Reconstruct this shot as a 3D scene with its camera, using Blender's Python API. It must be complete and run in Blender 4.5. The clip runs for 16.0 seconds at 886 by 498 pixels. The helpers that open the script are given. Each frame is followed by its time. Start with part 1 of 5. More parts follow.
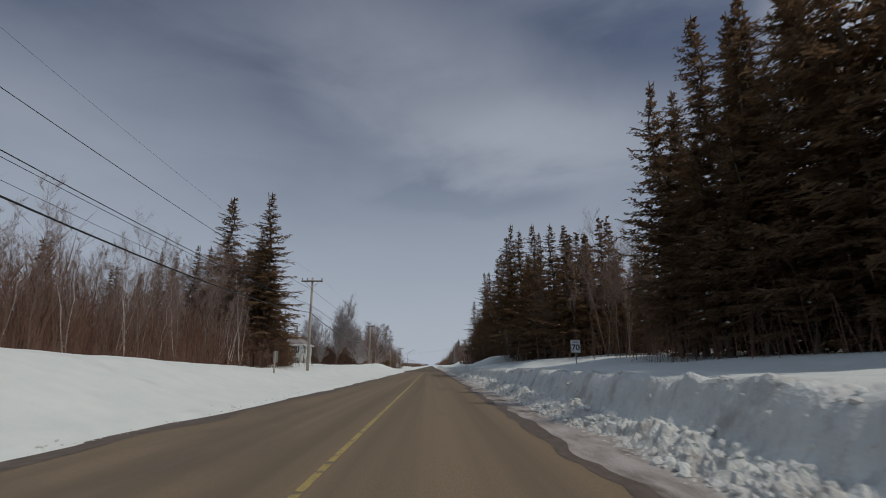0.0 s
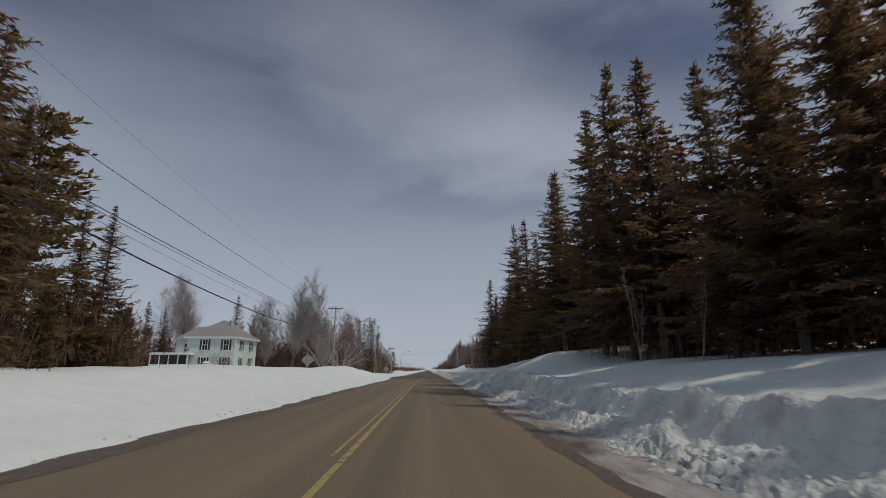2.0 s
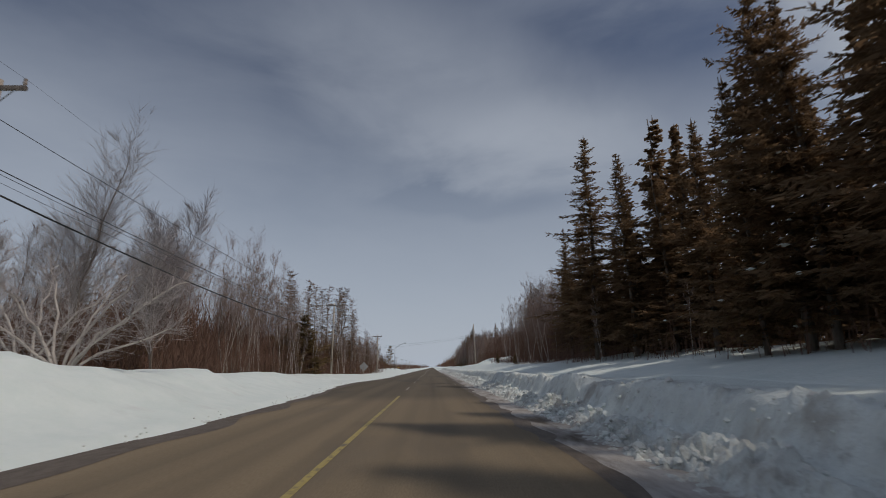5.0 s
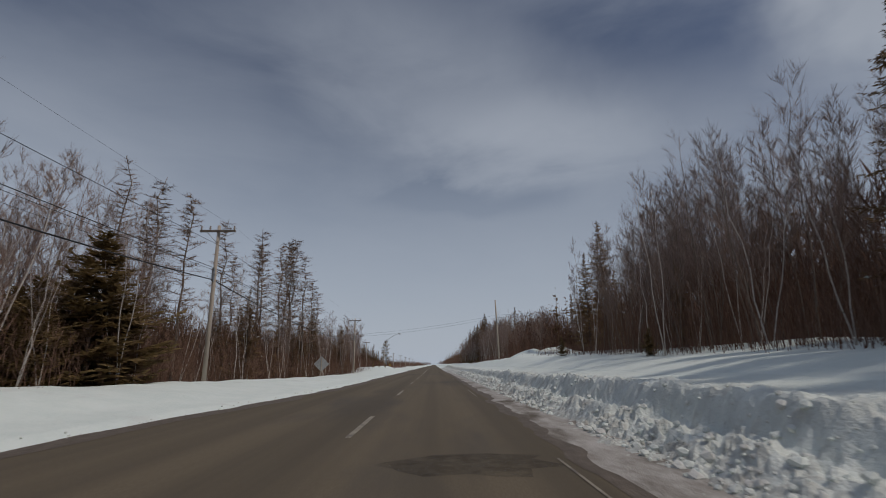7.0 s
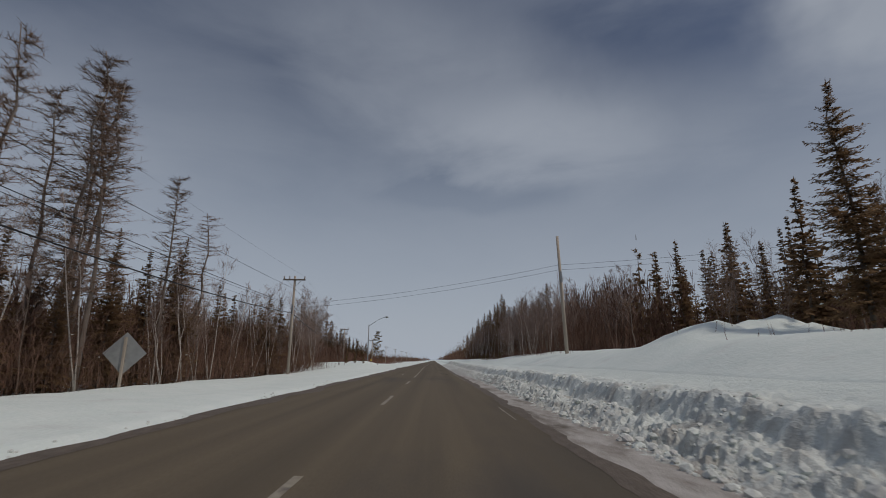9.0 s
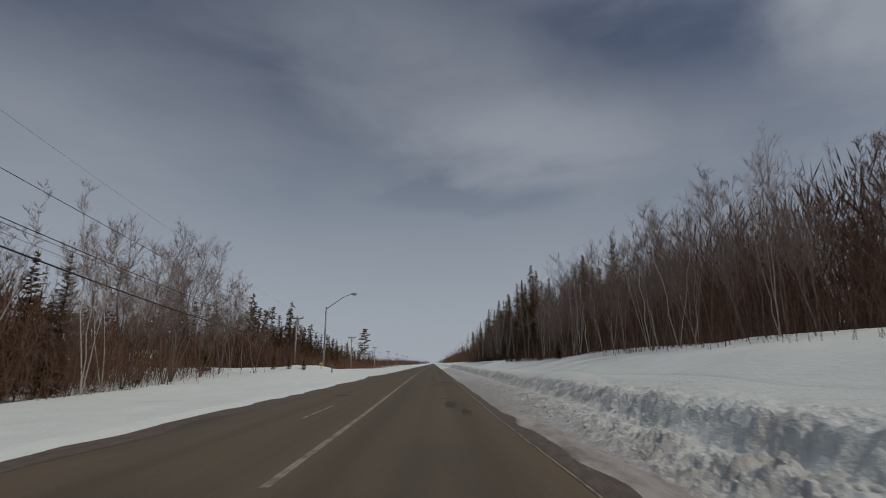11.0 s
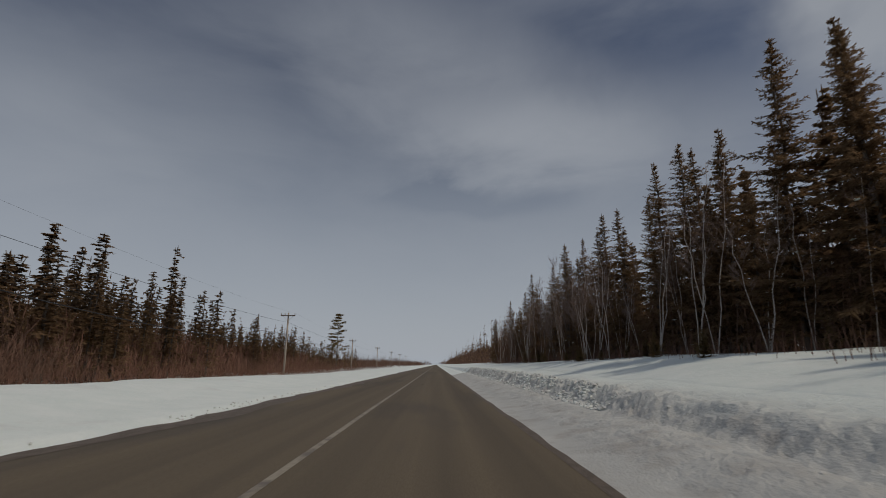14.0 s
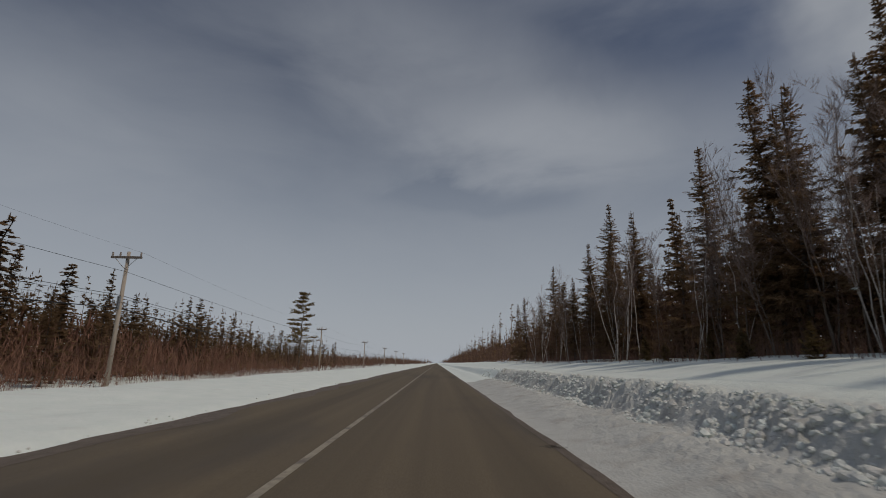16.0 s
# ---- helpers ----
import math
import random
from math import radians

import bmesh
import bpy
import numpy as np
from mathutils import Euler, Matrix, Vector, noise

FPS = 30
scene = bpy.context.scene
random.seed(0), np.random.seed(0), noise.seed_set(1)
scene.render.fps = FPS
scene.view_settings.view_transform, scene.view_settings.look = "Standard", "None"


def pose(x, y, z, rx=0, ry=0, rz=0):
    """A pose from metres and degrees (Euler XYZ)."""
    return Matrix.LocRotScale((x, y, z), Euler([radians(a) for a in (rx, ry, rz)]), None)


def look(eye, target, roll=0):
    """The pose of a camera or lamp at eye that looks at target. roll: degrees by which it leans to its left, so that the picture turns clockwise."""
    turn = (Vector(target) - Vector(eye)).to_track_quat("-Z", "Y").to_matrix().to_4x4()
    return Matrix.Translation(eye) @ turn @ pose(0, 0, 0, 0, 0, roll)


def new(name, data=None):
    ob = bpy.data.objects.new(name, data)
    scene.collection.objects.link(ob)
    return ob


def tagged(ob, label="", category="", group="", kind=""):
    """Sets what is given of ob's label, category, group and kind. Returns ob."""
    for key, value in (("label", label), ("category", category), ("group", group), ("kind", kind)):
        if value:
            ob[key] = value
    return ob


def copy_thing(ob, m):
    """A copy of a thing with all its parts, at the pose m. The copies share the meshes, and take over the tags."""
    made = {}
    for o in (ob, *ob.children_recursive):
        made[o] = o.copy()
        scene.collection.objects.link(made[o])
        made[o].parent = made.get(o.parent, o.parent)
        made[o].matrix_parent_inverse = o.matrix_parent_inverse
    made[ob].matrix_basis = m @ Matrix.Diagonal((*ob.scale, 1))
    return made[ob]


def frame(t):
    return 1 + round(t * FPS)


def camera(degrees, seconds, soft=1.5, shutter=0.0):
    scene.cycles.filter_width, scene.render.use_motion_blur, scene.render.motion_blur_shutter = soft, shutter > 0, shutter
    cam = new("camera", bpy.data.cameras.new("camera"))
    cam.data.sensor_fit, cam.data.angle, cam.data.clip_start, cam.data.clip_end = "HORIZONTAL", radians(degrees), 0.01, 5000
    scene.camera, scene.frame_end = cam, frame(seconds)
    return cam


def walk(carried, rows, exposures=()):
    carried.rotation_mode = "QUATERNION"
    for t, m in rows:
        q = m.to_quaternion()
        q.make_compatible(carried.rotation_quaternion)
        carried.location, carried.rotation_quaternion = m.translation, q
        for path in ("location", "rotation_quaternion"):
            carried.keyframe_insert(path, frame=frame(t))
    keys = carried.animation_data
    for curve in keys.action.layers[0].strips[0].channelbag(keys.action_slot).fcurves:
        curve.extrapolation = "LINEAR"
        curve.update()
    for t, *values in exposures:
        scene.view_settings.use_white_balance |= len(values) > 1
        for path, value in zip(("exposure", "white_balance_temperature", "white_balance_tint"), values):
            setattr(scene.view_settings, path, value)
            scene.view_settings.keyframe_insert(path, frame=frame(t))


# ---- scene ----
# Seconds, sideways, along the road, yaw, pitch, roll; the lens rides 1.35 m over the road.
ROWS = [
    (0.0, 0.09, 0.07, -1.38, 13.64, -0.40),
    (0.5, 0.04, 8.98, -1.35, 13.39, -0.33),
    (1.0, 0.02, 17.89, -1.39, 13.30, -0.40),
    (1.5, -0.10, 26.75, -1.42, 13.60, 0.85),
    (2.0, -0.09, 35.59, -1.67, 14.13, -0.03),
    (2.5, -0.05, 44.37, -1.76, 13.24, -0.69),
    (3.0, -0.01, 53.10, -1.43, 14.01, 0.40),
    (3.5, 0.04, 61.76, -1.15, 14.34, 0.90),
    (4.0, 0.08, 70.37, -1.18, 13.90, 0.10),
    (4.5, 0.09, 78.99, -1.25, 13.87, -0.17),
    (5.0, 0.11, 87.60, -1.31, 13.83, -0.44),
    (5.5, 0.12, 96.22, -1.38, 13.80, -0.71),
    (6.0, 0.13, 104.83, -1.45, 13.77, -0.97),
    (6.5, 0.14, 113.44, -1.51, 13.73, -1.24),
    (7.0, 0.14, 122.05, -1.13, 13.52, -0.69),
    (7.5, 0.09, 130.65, -1.04, 13.61, -0.90),
    (8.0, 0.03, 139.22, -1.20, 13.37, -0.97),
    (8.5, 0.01, 147.73, -1.08, 13.37, 0.23),
    (9.0, -0.01, 156.21, -0.99, 13.06, 0.32),
    (9.5, 0.07, 164.69, -1.02, 13.14, 0.22),
    (10.0, 0.15, 173.17, -1.04, 13.23, 0.12),
    (10.5, 0.23, 181.65, -1.07, 13.31, 0.02),
    (11.0, 0.31, 190.12, -1.10, 13.40, -0.09),
    (11.5, 0.39, 198.59, -1.12, 13.48, -0.19),
    (12.0, 0.36, 207.05, -1.43, 13.36, -0.71),
    (12.5, 0.32, 215.49, -1.33, 13.49, 0.01),
    (13.0, 0.16, 223.88, -1.44, 13.45, 0.22),
    (13.5, 0.07, 232.19, -0.81, 13.47, 0.97),
    (14.0, 0.09, 240.37, -0.65, 13.54, 0.68),
    (14.5, 0.07, 248.44, -0.64, 13.29, 0.09),
    (15.0, 0.02, 256.40, -0.37, 13.33, 0.99),
    (15.5, 0.08, 264.26, -0.28, 13.22, 1.13),
    (16.0, -0.01, 272.11, -0.47, 13.38, 1.11),
]
cam = camera(85.4, 16.0, soft=0.95, shutter=0.1)
walk(cam, [(t, pose(x, y, 1.35, 90 + pitch, 0, yaw) @ pose(0, 0, 0, 0, 0, roll)) for t, x, y, yaw, pitch, roll in ROWS],
     [(0.0, -0.1, 7000, 14), (4.0, -0.1, 7000, 14), (7.0, -0.14, 7000, 14), (9.0, -0.24, 7050, 14), (11.5, -0.33, 7200, 14), (16.0, -0.33, 7450, 14)])

# ---- light ----
SUN_AZ, SUN_EL = 120, 54          # degrees to the right of the road's heading, and above the horizon
world = bpy.data.worlds.new("winter_sky")
scene.world = world
world.use_nodes = True
wn, wl = world.node_tree.nodes, world.node_tree.links
wn.clear()
w_out, w_bg = wn.new("ShaderNodeOutputWorld"), wn.new("ShaderNodeBackground")
w_sky = wn.new("ShaderNodeTexSky")
w_sky.sky_type, w_sky.sun_disc = "NISHITA", False
w_sky.sun_elevation, w_sky.sun_rotation = radians(SUN_EL), radians(SUN_AZ)
w_sky.air_density, w_sky.dust_density, w_sky.ozone_density = 1.0, 0.8, 2.5
w_co = wn.new("ShaderNodeTexCoord")
w_sep = wn.new("ShaderNodeSeparateXYZ")
wl.new(w_co.outputs["Generated"], w_sep.inputs[0])


def w_math(kind, a, b=None, c=None, clamp=False):
    """One sum of the sky's node tree; a, b and c are sockets or numbers."""
    n = wn.new("ShaderNodeMath")
    n.operation, n.use_clamp = kind, clamp
    for i, q in enumerate((a, b, c)):
        if isinstance(q, (int, float)):
            n.inputs[i].default_value = q
        elif q is not None:
            wl.new(q, n.inputs[i])
    return n.outputs[0]


def w_noise(vec, scale, detail, rough, distort=0.0):
    n = wn.new("ShaderNodeTexNoise")
    n.inputs["Scale"].default_value, n.inputs["Detail"].default_value = scale, detail
    n.inputs["Roughness"].default_value, n.inputs["Distortion"].default_value = rough, distort
    wl.new(vec, n.inputs["Vector"])
    return n.outputs["Fac"]


# The sky in tens of degrees: to the right of the road's heading, and above the horizon.
w_az = w_math("MULTIPLY", w_math("ARCTAN2", w_sep.outputs["X"], w_sep.outputs["Y"]), 5.73)
w_el = w_math("MULTIPLY", w_math("ARCSINE", w_sep.outputs["Z"]), 5.73)
w_dome = wn.new("ShaderNodeCombineXYZ")
w_stretch = wn.new("ShaderNodeMapping")
w_stretch.inputs["Rotation"].default_value, w_stretch.inputs["Scale"].default_value = (0, 0, radians(18)), (0.3, 0.75, 1)
wl.new(w_az, w_dome.inputs[0])
wl.new(w_el, w_dome.inputs[1])
wl.new(w_dome.outputs[0], w_stretch.inputs[0])
w_streak = w_noise(w_stretch.outputs[0], 1.3, 6, 0.55, 0.4)
w_soft = w_noise(w_dome.outputs[0], 0.8, 4, 0.5)
w_warp = wn.new("ShaderNodeCombineXYZ")
wl.new(w_math("MULTIPLY_ADD", w_math("SUBTRACT", w_soft, 0.5), 1.5, w_az), w_warp.inputs[0])
wl.new(w_math("MULTIPLY_ADD", w_math("SUBTRACT", w_streak, 0.5), 1.1, w_el), w_warp.inputs[1])


def w_bank(az, el, long, wide, tilt):
    """A soft-edged bank of cloud: 1 at its middle, 0 from its rim on."""
    m, g = wn.new("ShaderNodeMapping"), wn.new("ShaderNodeTexGradient")
    m.vector_type, g.gradient_type = "TEXTURE", "SPHERICAL"
    m.inputs["Location"].default_value, m.inputs["Rotation"].default_value = (az, el, 0), (0, 0, radians(tilt))
    m.inputs["Scale"].default_value = (long, wide, 1)
    wl.new(w_warp.outputs[0], m.inputs[0])
    wl.new(m.outputs[0], g.inputs[0])
    r = wn.new("ShaderNodeMapRange")
    r.interpolation_type = "SMOOTHSTEP"
    r.inputs["From Max"].default_value = 0.75
    wl.new(g.outputs["Fac"], r.inputs["Value"])
    return r.outputs["Result"]


# Thin cirrus all over, a broad bank ahead that slopes down to the right, a bright heap to the far right, a clear gap under the bank.
w_cover = w_math("MULTIPLY_ADD", w_math("SUBTRACT", w_streak, 0.38), 0.75, 0.14)
w_high = wn.new("ShaderNodeMapRange")
w_high.inputs["From Min"].default_value, w_high.inputs["From Max"].default_value, w_high.inputs["To Max"].default_value = 4.2, 6.5, 0.35
wl.new(w_el, w_high.inputs["Value"])
w_cover = w_math("ADD", w_cover, w_high.outputs["Result"])
for az, el, long, wide, tilt, gain in ((0.4, 3.1, 3.2, 1.2, -20, 0.36), (1.6, 2.5, 2.4, 0.75, -8, 0.36), (5.0, 3.3, 1.5, 1.5, 0, 0.9), (-4.0, 2.1, 2.6, 1.2, 10, 0.22),
                                       (0.5, 1.95, 2.0, 0.3, 2, -0.32), (2.9, 3.45, 1.9, 0.6, -18, -0.13), (-2.8, 3.3, 1.5, 0.8, 12, 0.08)):
    w_cover = w_math("MULTIPLY_ADD", w_bank(az, el, long, wide, tilt), gain, w_cover)
w_cover = w_math("ADD", w_cover, 0.0, clamp=True)
w_dim = wn.new("ShaderNodeMix")
w_dim.data_type, w_dim.blend_type = "RGBA", "MULTIPLY"
w_dim.inputs["Factor"].default_value = 1.0
w_dim.inputs["B"].default_value = (0.71, 0.675, 0.68, 1)
wl.new(w_sky.outputs[0], w_dim.inputs["A"])
w_mix = wn.new("ShaderNodeMix")
w_mix.data_type = "RGBA"
w_mix.inputs["B"].default_value = (3.9, 4.65, 5.75, 1)
wl.new(w_cover, w_mix.inputs["Factor"])
wl.new(w_dim.outputs["Result"], w_mix.inputs["A"])
w_haze = wn.new("ShaderNodeMapRange")
w_haze.inputs["From Min"].default_value, w_haze.inputs["From Max"].default_value = 0.0, 3.2
w_haze.inputs["To Min"].default_value, w_haze.inputs["To Max"].default_value = 0.95, 0.0
wl.new(w_el, w_haze.inputs["Value"])
w_mix2 = wn.new("ShaderNodeMix")
w_mix2.data_type = "RGBA"
w_mix2.inputs["B"].default_value = (5.1, 6.15, 7.5, 1)
wl.new(w_haze.outputs["Result"], w_mix2.inputs["Factor"])
wl.new(w_mix.outputs["Result"], w_mix2.inputs["A"])
wl.new(w_mix2.outputs["Result"], w_bg.inputs["Color"])
w_bg.inputs["Strength"].default_value = 0.078
wl.new(w_bg.outputs[0], w_out.inputs[0])

sun = new("sun", bpy.data.lights.new("sun", "SUN"))
sun.data.energy, sun.data.angle, sun.data.color = 1.42, radians(2.2), (1.0, 0.95, 0.87)
a, e = radians(SUN_AZ), radians(SUN_EL)
sun.matrix_basis = look((math.sin(a) * math.cos(e) * 100, math.cos(a) * math.cos(e) * 100, math.sin(e) * 100), (0, 0, 0))


# ---- materials ----
def material(name, base, rough=0.8, metal=0.0, second=None, scale=4.0, detail=5, spots=None, spot_scale=0.6, spot_at=(0.5, 0.65),
             bump=0.0, bump_scale=30.0, bump_depth=0.01, per=None, stretch=(1, 1, 1), sheen=0.5, through_light=0.0):
    """A surface: base colour mixed with a second by fine noise, larger stains, relief, and a change from piece to piece."""
    m = bpy.data.materials.new(name)
    m.use_nodes = True
    n, l = m.node_tree.nodes, m.node_tree.links
    bsdf = n["Principled BSDF"]
    bsdf.inputs["Roughness"].default_value, bsdf.inputs["Metallic"].default_value = rough, metal
    bsdf.inputs["Specular IOR Level"].default_value = sheen
    co = n.new("ShaderNodeTexCoord")
    mp = n.new("ShaderNodeMapping")
    mp.inputs["Scale"].default_value = stretch
    l.new(co.outputs["Object"], mp.inputs[0])

    def blend(a_socket, colour, fac_socket):
        mix = n.new("ShaderNodeMix")
        mix.data_type = "RGBA"
        if isinstance(a_socket, tuple):
            mix.inputs["A"].default_value = (*a_socket, 1)
        else:
            l.new(a_socket, mix.inputs["A"])
        mix.inputs["B"].default_value = (*colour, 1)
        l.new(fac_socket, mix.inputs["Factor"])
        return mix.outputs["Result"]

    def ramped(sc, lo, hi, de):
        t = n.new("ShaderNodeTexNoise")
        t.inputs["Scale"].default_value, t.inputs["Detail"].default_value, t.inputs["Roughness"].default_value = sc, de, 0.6
        l.new(mp.outputs[0], t.inputs["Vector"])
        r = n.new("ShaderNodeMapRange")
        r.inputs["From Min"].default_value, r.inputs["From Max"].default_value = lo, hi
        l.new(t.outputs["Fac"], r.inputs["Value"])
        return r.outputs["Result"]

    colour = base
    if second:
        colour = blend(colour, second, ramped(scale, 0.35, 0.65, detail))
    if spots:
        colour = blend(colour, spots, ramped(spot_scale, *spot_at, 6))
    if per:
        g = n.new("ShaderNodeNewGeometry")
        colour = blend(colour, per, g.outputs["Random Per Island"])
    if isinstance(colour, tuple):
        bsdf.inputs["Base Color"].default_value = (*colour, 1)
    else:
        l.new(colour, bsdf.inputs["Base Color"])
    if bump:
        t = n.new("ShaderNodeTexNoise")
        t.inputs["Scale"].default_value, t.inputs["Detail"].default_value = bump_scale, 6
        l.new(mp.outputs[0], t.inputs["Vector"])
        b = n.new("ShaderNodeBump")
        b.inputs["Strength"].default_value, b.inputs["Distance"].default_value = bump, bump_depth
        l.new(t.outputs["Fac"], b.inputs["Height"])
        l.new(b.outputs["Normal"], bsdf.inputs["Normal"])
    if through_light:
        tr, ad = n.new("ShaderNodeBsdfTranslucent"), n.new("ShaderNodeMixShader")
        if isinstance(colour, tuple):
            tr.inputs["Color"].default_value = (*colour, 1)
        else:
            l.new(colour, tr.inputs["Color"])
        ad.inputs[0].default_value = through_light
        l.new(bsdf.outputs[0], ad.inputs[1])
        l.new(tr.outputs[0], ad.inputs[2])
        l.new(ad.outputs[0], n["Material Output"].inputs[0])
    return m


SNOW = material("snow", (0.745, 0.825, 0.79), 0.6, second=(0.81, 0.875, 0.84), scale=1.2, spots=(0.66, 0.685, 0.66), spot_scale=0.5, spot_at=(0.6, 0.8),
                bump=0.5, bump_scale=9, bump_depth=0.05, sheen=0.25)
CHUNK = material("plowed_snow", (0.69, 0.75, 0.72), 0.6, second=(0.79, 0.845, 0.81), scale=3, per=(0.63, 0.63, 0.61), bump=0.5, bump_scale=25, bump_depth=0.03, sheen=0.25)
BANK = material("plowed_bank_snow", (0.60, 0.64, 0.62), 0.65, second=(0.74, 0.79, 0.765), scale=1.6, spots=(0.40, 0.38, 0.345), spot_scale=1.1, spot_at=(0.52, 0.74),
                bump=0.7, bump_scale=22, bump_depth=0.04, sheen=0.2)
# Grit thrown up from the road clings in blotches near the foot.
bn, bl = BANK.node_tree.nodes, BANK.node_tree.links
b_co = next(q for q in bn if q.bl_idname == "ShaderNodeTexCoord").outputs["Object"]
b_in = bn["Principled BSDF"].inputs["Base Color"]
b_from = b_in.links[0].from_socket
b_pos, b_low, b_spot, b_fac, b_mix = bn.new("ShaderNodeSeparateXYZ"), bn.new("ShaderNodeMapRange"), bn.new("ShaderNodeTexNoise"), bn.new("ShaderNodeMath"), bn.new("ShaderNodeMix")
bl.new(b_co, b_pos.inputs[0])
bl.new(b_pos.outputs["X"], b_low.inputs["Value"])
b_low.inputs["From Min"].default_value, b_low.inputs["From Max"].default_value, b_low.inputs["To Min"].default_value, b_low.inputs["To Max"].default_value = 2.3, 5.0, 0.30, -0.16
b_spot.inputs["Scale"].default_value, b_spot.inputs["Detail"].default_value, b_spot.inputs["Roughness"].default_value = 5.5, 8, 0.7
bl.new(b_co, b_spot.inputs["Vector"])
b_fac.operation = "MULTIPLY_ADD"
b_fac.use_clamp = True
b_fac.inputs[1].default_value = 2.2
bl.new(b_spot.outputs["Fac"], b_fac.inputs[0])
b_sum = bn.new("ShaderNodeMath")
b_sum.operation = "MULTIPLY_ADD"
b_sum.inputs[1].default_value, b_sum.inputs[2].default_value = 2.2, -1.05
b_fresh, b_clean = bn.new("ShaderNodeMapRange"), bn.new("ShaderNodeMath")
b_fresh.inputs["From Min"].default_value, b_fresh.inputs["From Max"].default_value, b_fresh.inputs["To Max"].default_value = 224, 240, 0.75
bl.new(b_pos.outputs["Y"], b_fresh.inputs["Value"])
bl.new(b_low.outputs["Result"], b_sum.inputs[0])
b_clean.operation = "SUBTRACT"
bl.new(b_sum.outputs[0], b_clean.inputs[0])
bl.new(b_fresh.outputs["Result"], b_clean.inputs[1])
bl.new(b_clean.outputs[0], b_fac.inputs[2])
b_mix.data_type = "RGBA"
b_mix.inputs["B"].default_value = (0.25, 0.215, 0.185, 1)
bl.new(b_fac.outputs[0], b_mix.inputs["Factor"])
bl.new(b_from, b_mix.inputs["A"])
# Past the clearing the bank is greyed: slush at its foot, a darker tint above.
b_late, b_grey = bn.new("ShaderNodeMapRange"), bn.new("ShaderNodeMix")
b_late.inputs["From Min"].default_value, b_late.inputs["From Max"].default_value, b_late.inputs["To Max"].default_value = 198, 212, 0.55
bl.new(b_pos.outputs["Y"], b_late.inputs["Value"])
b_grey.data_type = "RGBA"
b_grey.inputs["B"].default_value = (0.40, 0.392, 0.375, 1)
bl.new(b_late.outputs["Result"], b_grey.inputs["Factor"])
bl.new(b_mix.outputs["Result"], b_grey.inputs["A"])
# The crest is as clean as the snow behind it.
b_crest, b_top = bn.new("ShaderNodeMapRange"), bn.new("ShaderNodeMix")
b_crest.inputs["From Min"].default_value, b_crest.inputs["From Max"].default_value = 4.7, 6.0
bl.new(b_pos.outputs["X"], b_crest.inputs["Value"])
b_top.data_type = "RGBA"
b_top.inputs["B"].default_value = (0.775, 0.848, 0.812, 1)
bl.new(b_crest.outputs["Result"], b_top.inputs["Factor"])
bl.new(b_grey.outputs["Result"], b_top.inputs["A"])
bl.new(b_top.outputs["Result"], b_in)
ASPHALT = material("asphalt", (0.134, 0.106, 0.071), 0.85, second=(0.170, 0.138, 0.096), scale=45, spots=(0.085, 0.075, 0.065), spot_scale=0.22, spot_at=(0.54, 0.7),
                   bump=0.5, bump_scale=180, bump_depth=0.006, stretch=(1, 0.22, 1), sheen=0.3)
# Lengthwise wheel tracks worn into the asphalt.
an, al = ASPHALT.node_tree.nodes, ASPHALT.node_tree.links
a_in = an["Principled BSDF"].inputs["Base Color"]
a_from = a_in.links[0].from_socket
a_map, a_noise, a_ramp, a_mix = an.new("ShaderNodeMapping"), an.new("ShaderNodeTexNoise"), an.new("ShaderNodeMapRange"), an.new("ShaderNodeMix")
a_map.inputs["Scale"].default_value = (1.15, 0.012, 1)
al.new(next(q for q in an if q.bl_idname == "ShaderNodeTexCoord").outputs["Object"], a_map.inputs[0])
a_noise.inputs["Scale"].default_value, a_noise.inputs["Detail"].default_value = 1.0, 4
al.new(a_map.outputs[0], a_noise.inputs["Vector"])
a_ramp.inputs["From Min"].default_value, a_ramp.inputs["From Max"].default_value = 0.38, 0.66
a_ramp.inputs["To Max"].default_value = 0.75
al.new(a_noise.outputs["Fac"], a_ramp.inputs["Value"])
a_mix.data_type = "RGBA"
a_mix.inputs["B"].default_value = (0.092, 0.075, 0.054, 1)
al.new(a_ramp.outputs["Result"], a_mix.inputs["Factor"])
al.new(a_from, a_mix.inputs["A"])
# The solid-line stretch is tinted lighter, partly to offset tree shade and exposure.
a_pos, a_lift, a_tint = an.new("ShaderNodeSeparateXYZ"), an.new("ShaderNodeMapRange"), an.new("ShaderNodeMix")
al.new(next(q for q in an if q.bl_idname == "ShaderNodeTexCoord").outputs["Object"], a_pos.inputs[0])
al.new(a_pos.outputs["Y"], a_lift.inputs["Value"])
a_lift.inputs["From Min"].default_value, a_lift.inputs["From Max"].default_value = 112, 108
a_tint.data_type, a_tint.blend_type = "RGBA", "MULTIPLY"
a_tint.inputs["B"].default_value = (1.56, 1.50, 1.41, 1)
al.new(a_lift.outputs["Result"], a_tint.inputs["Factor"])
al.new(a_mix.outputs["Result"], a_tint.inputs["A"])
al.new(a_tint.outputs["Result"], a_in)
DARK_ASPHALT = material("dark_asphalt", (0.042, 0.036, 0.030), 0.75, second=(0.068, 0.058, 0.048), scale=8, sheen=0.3)
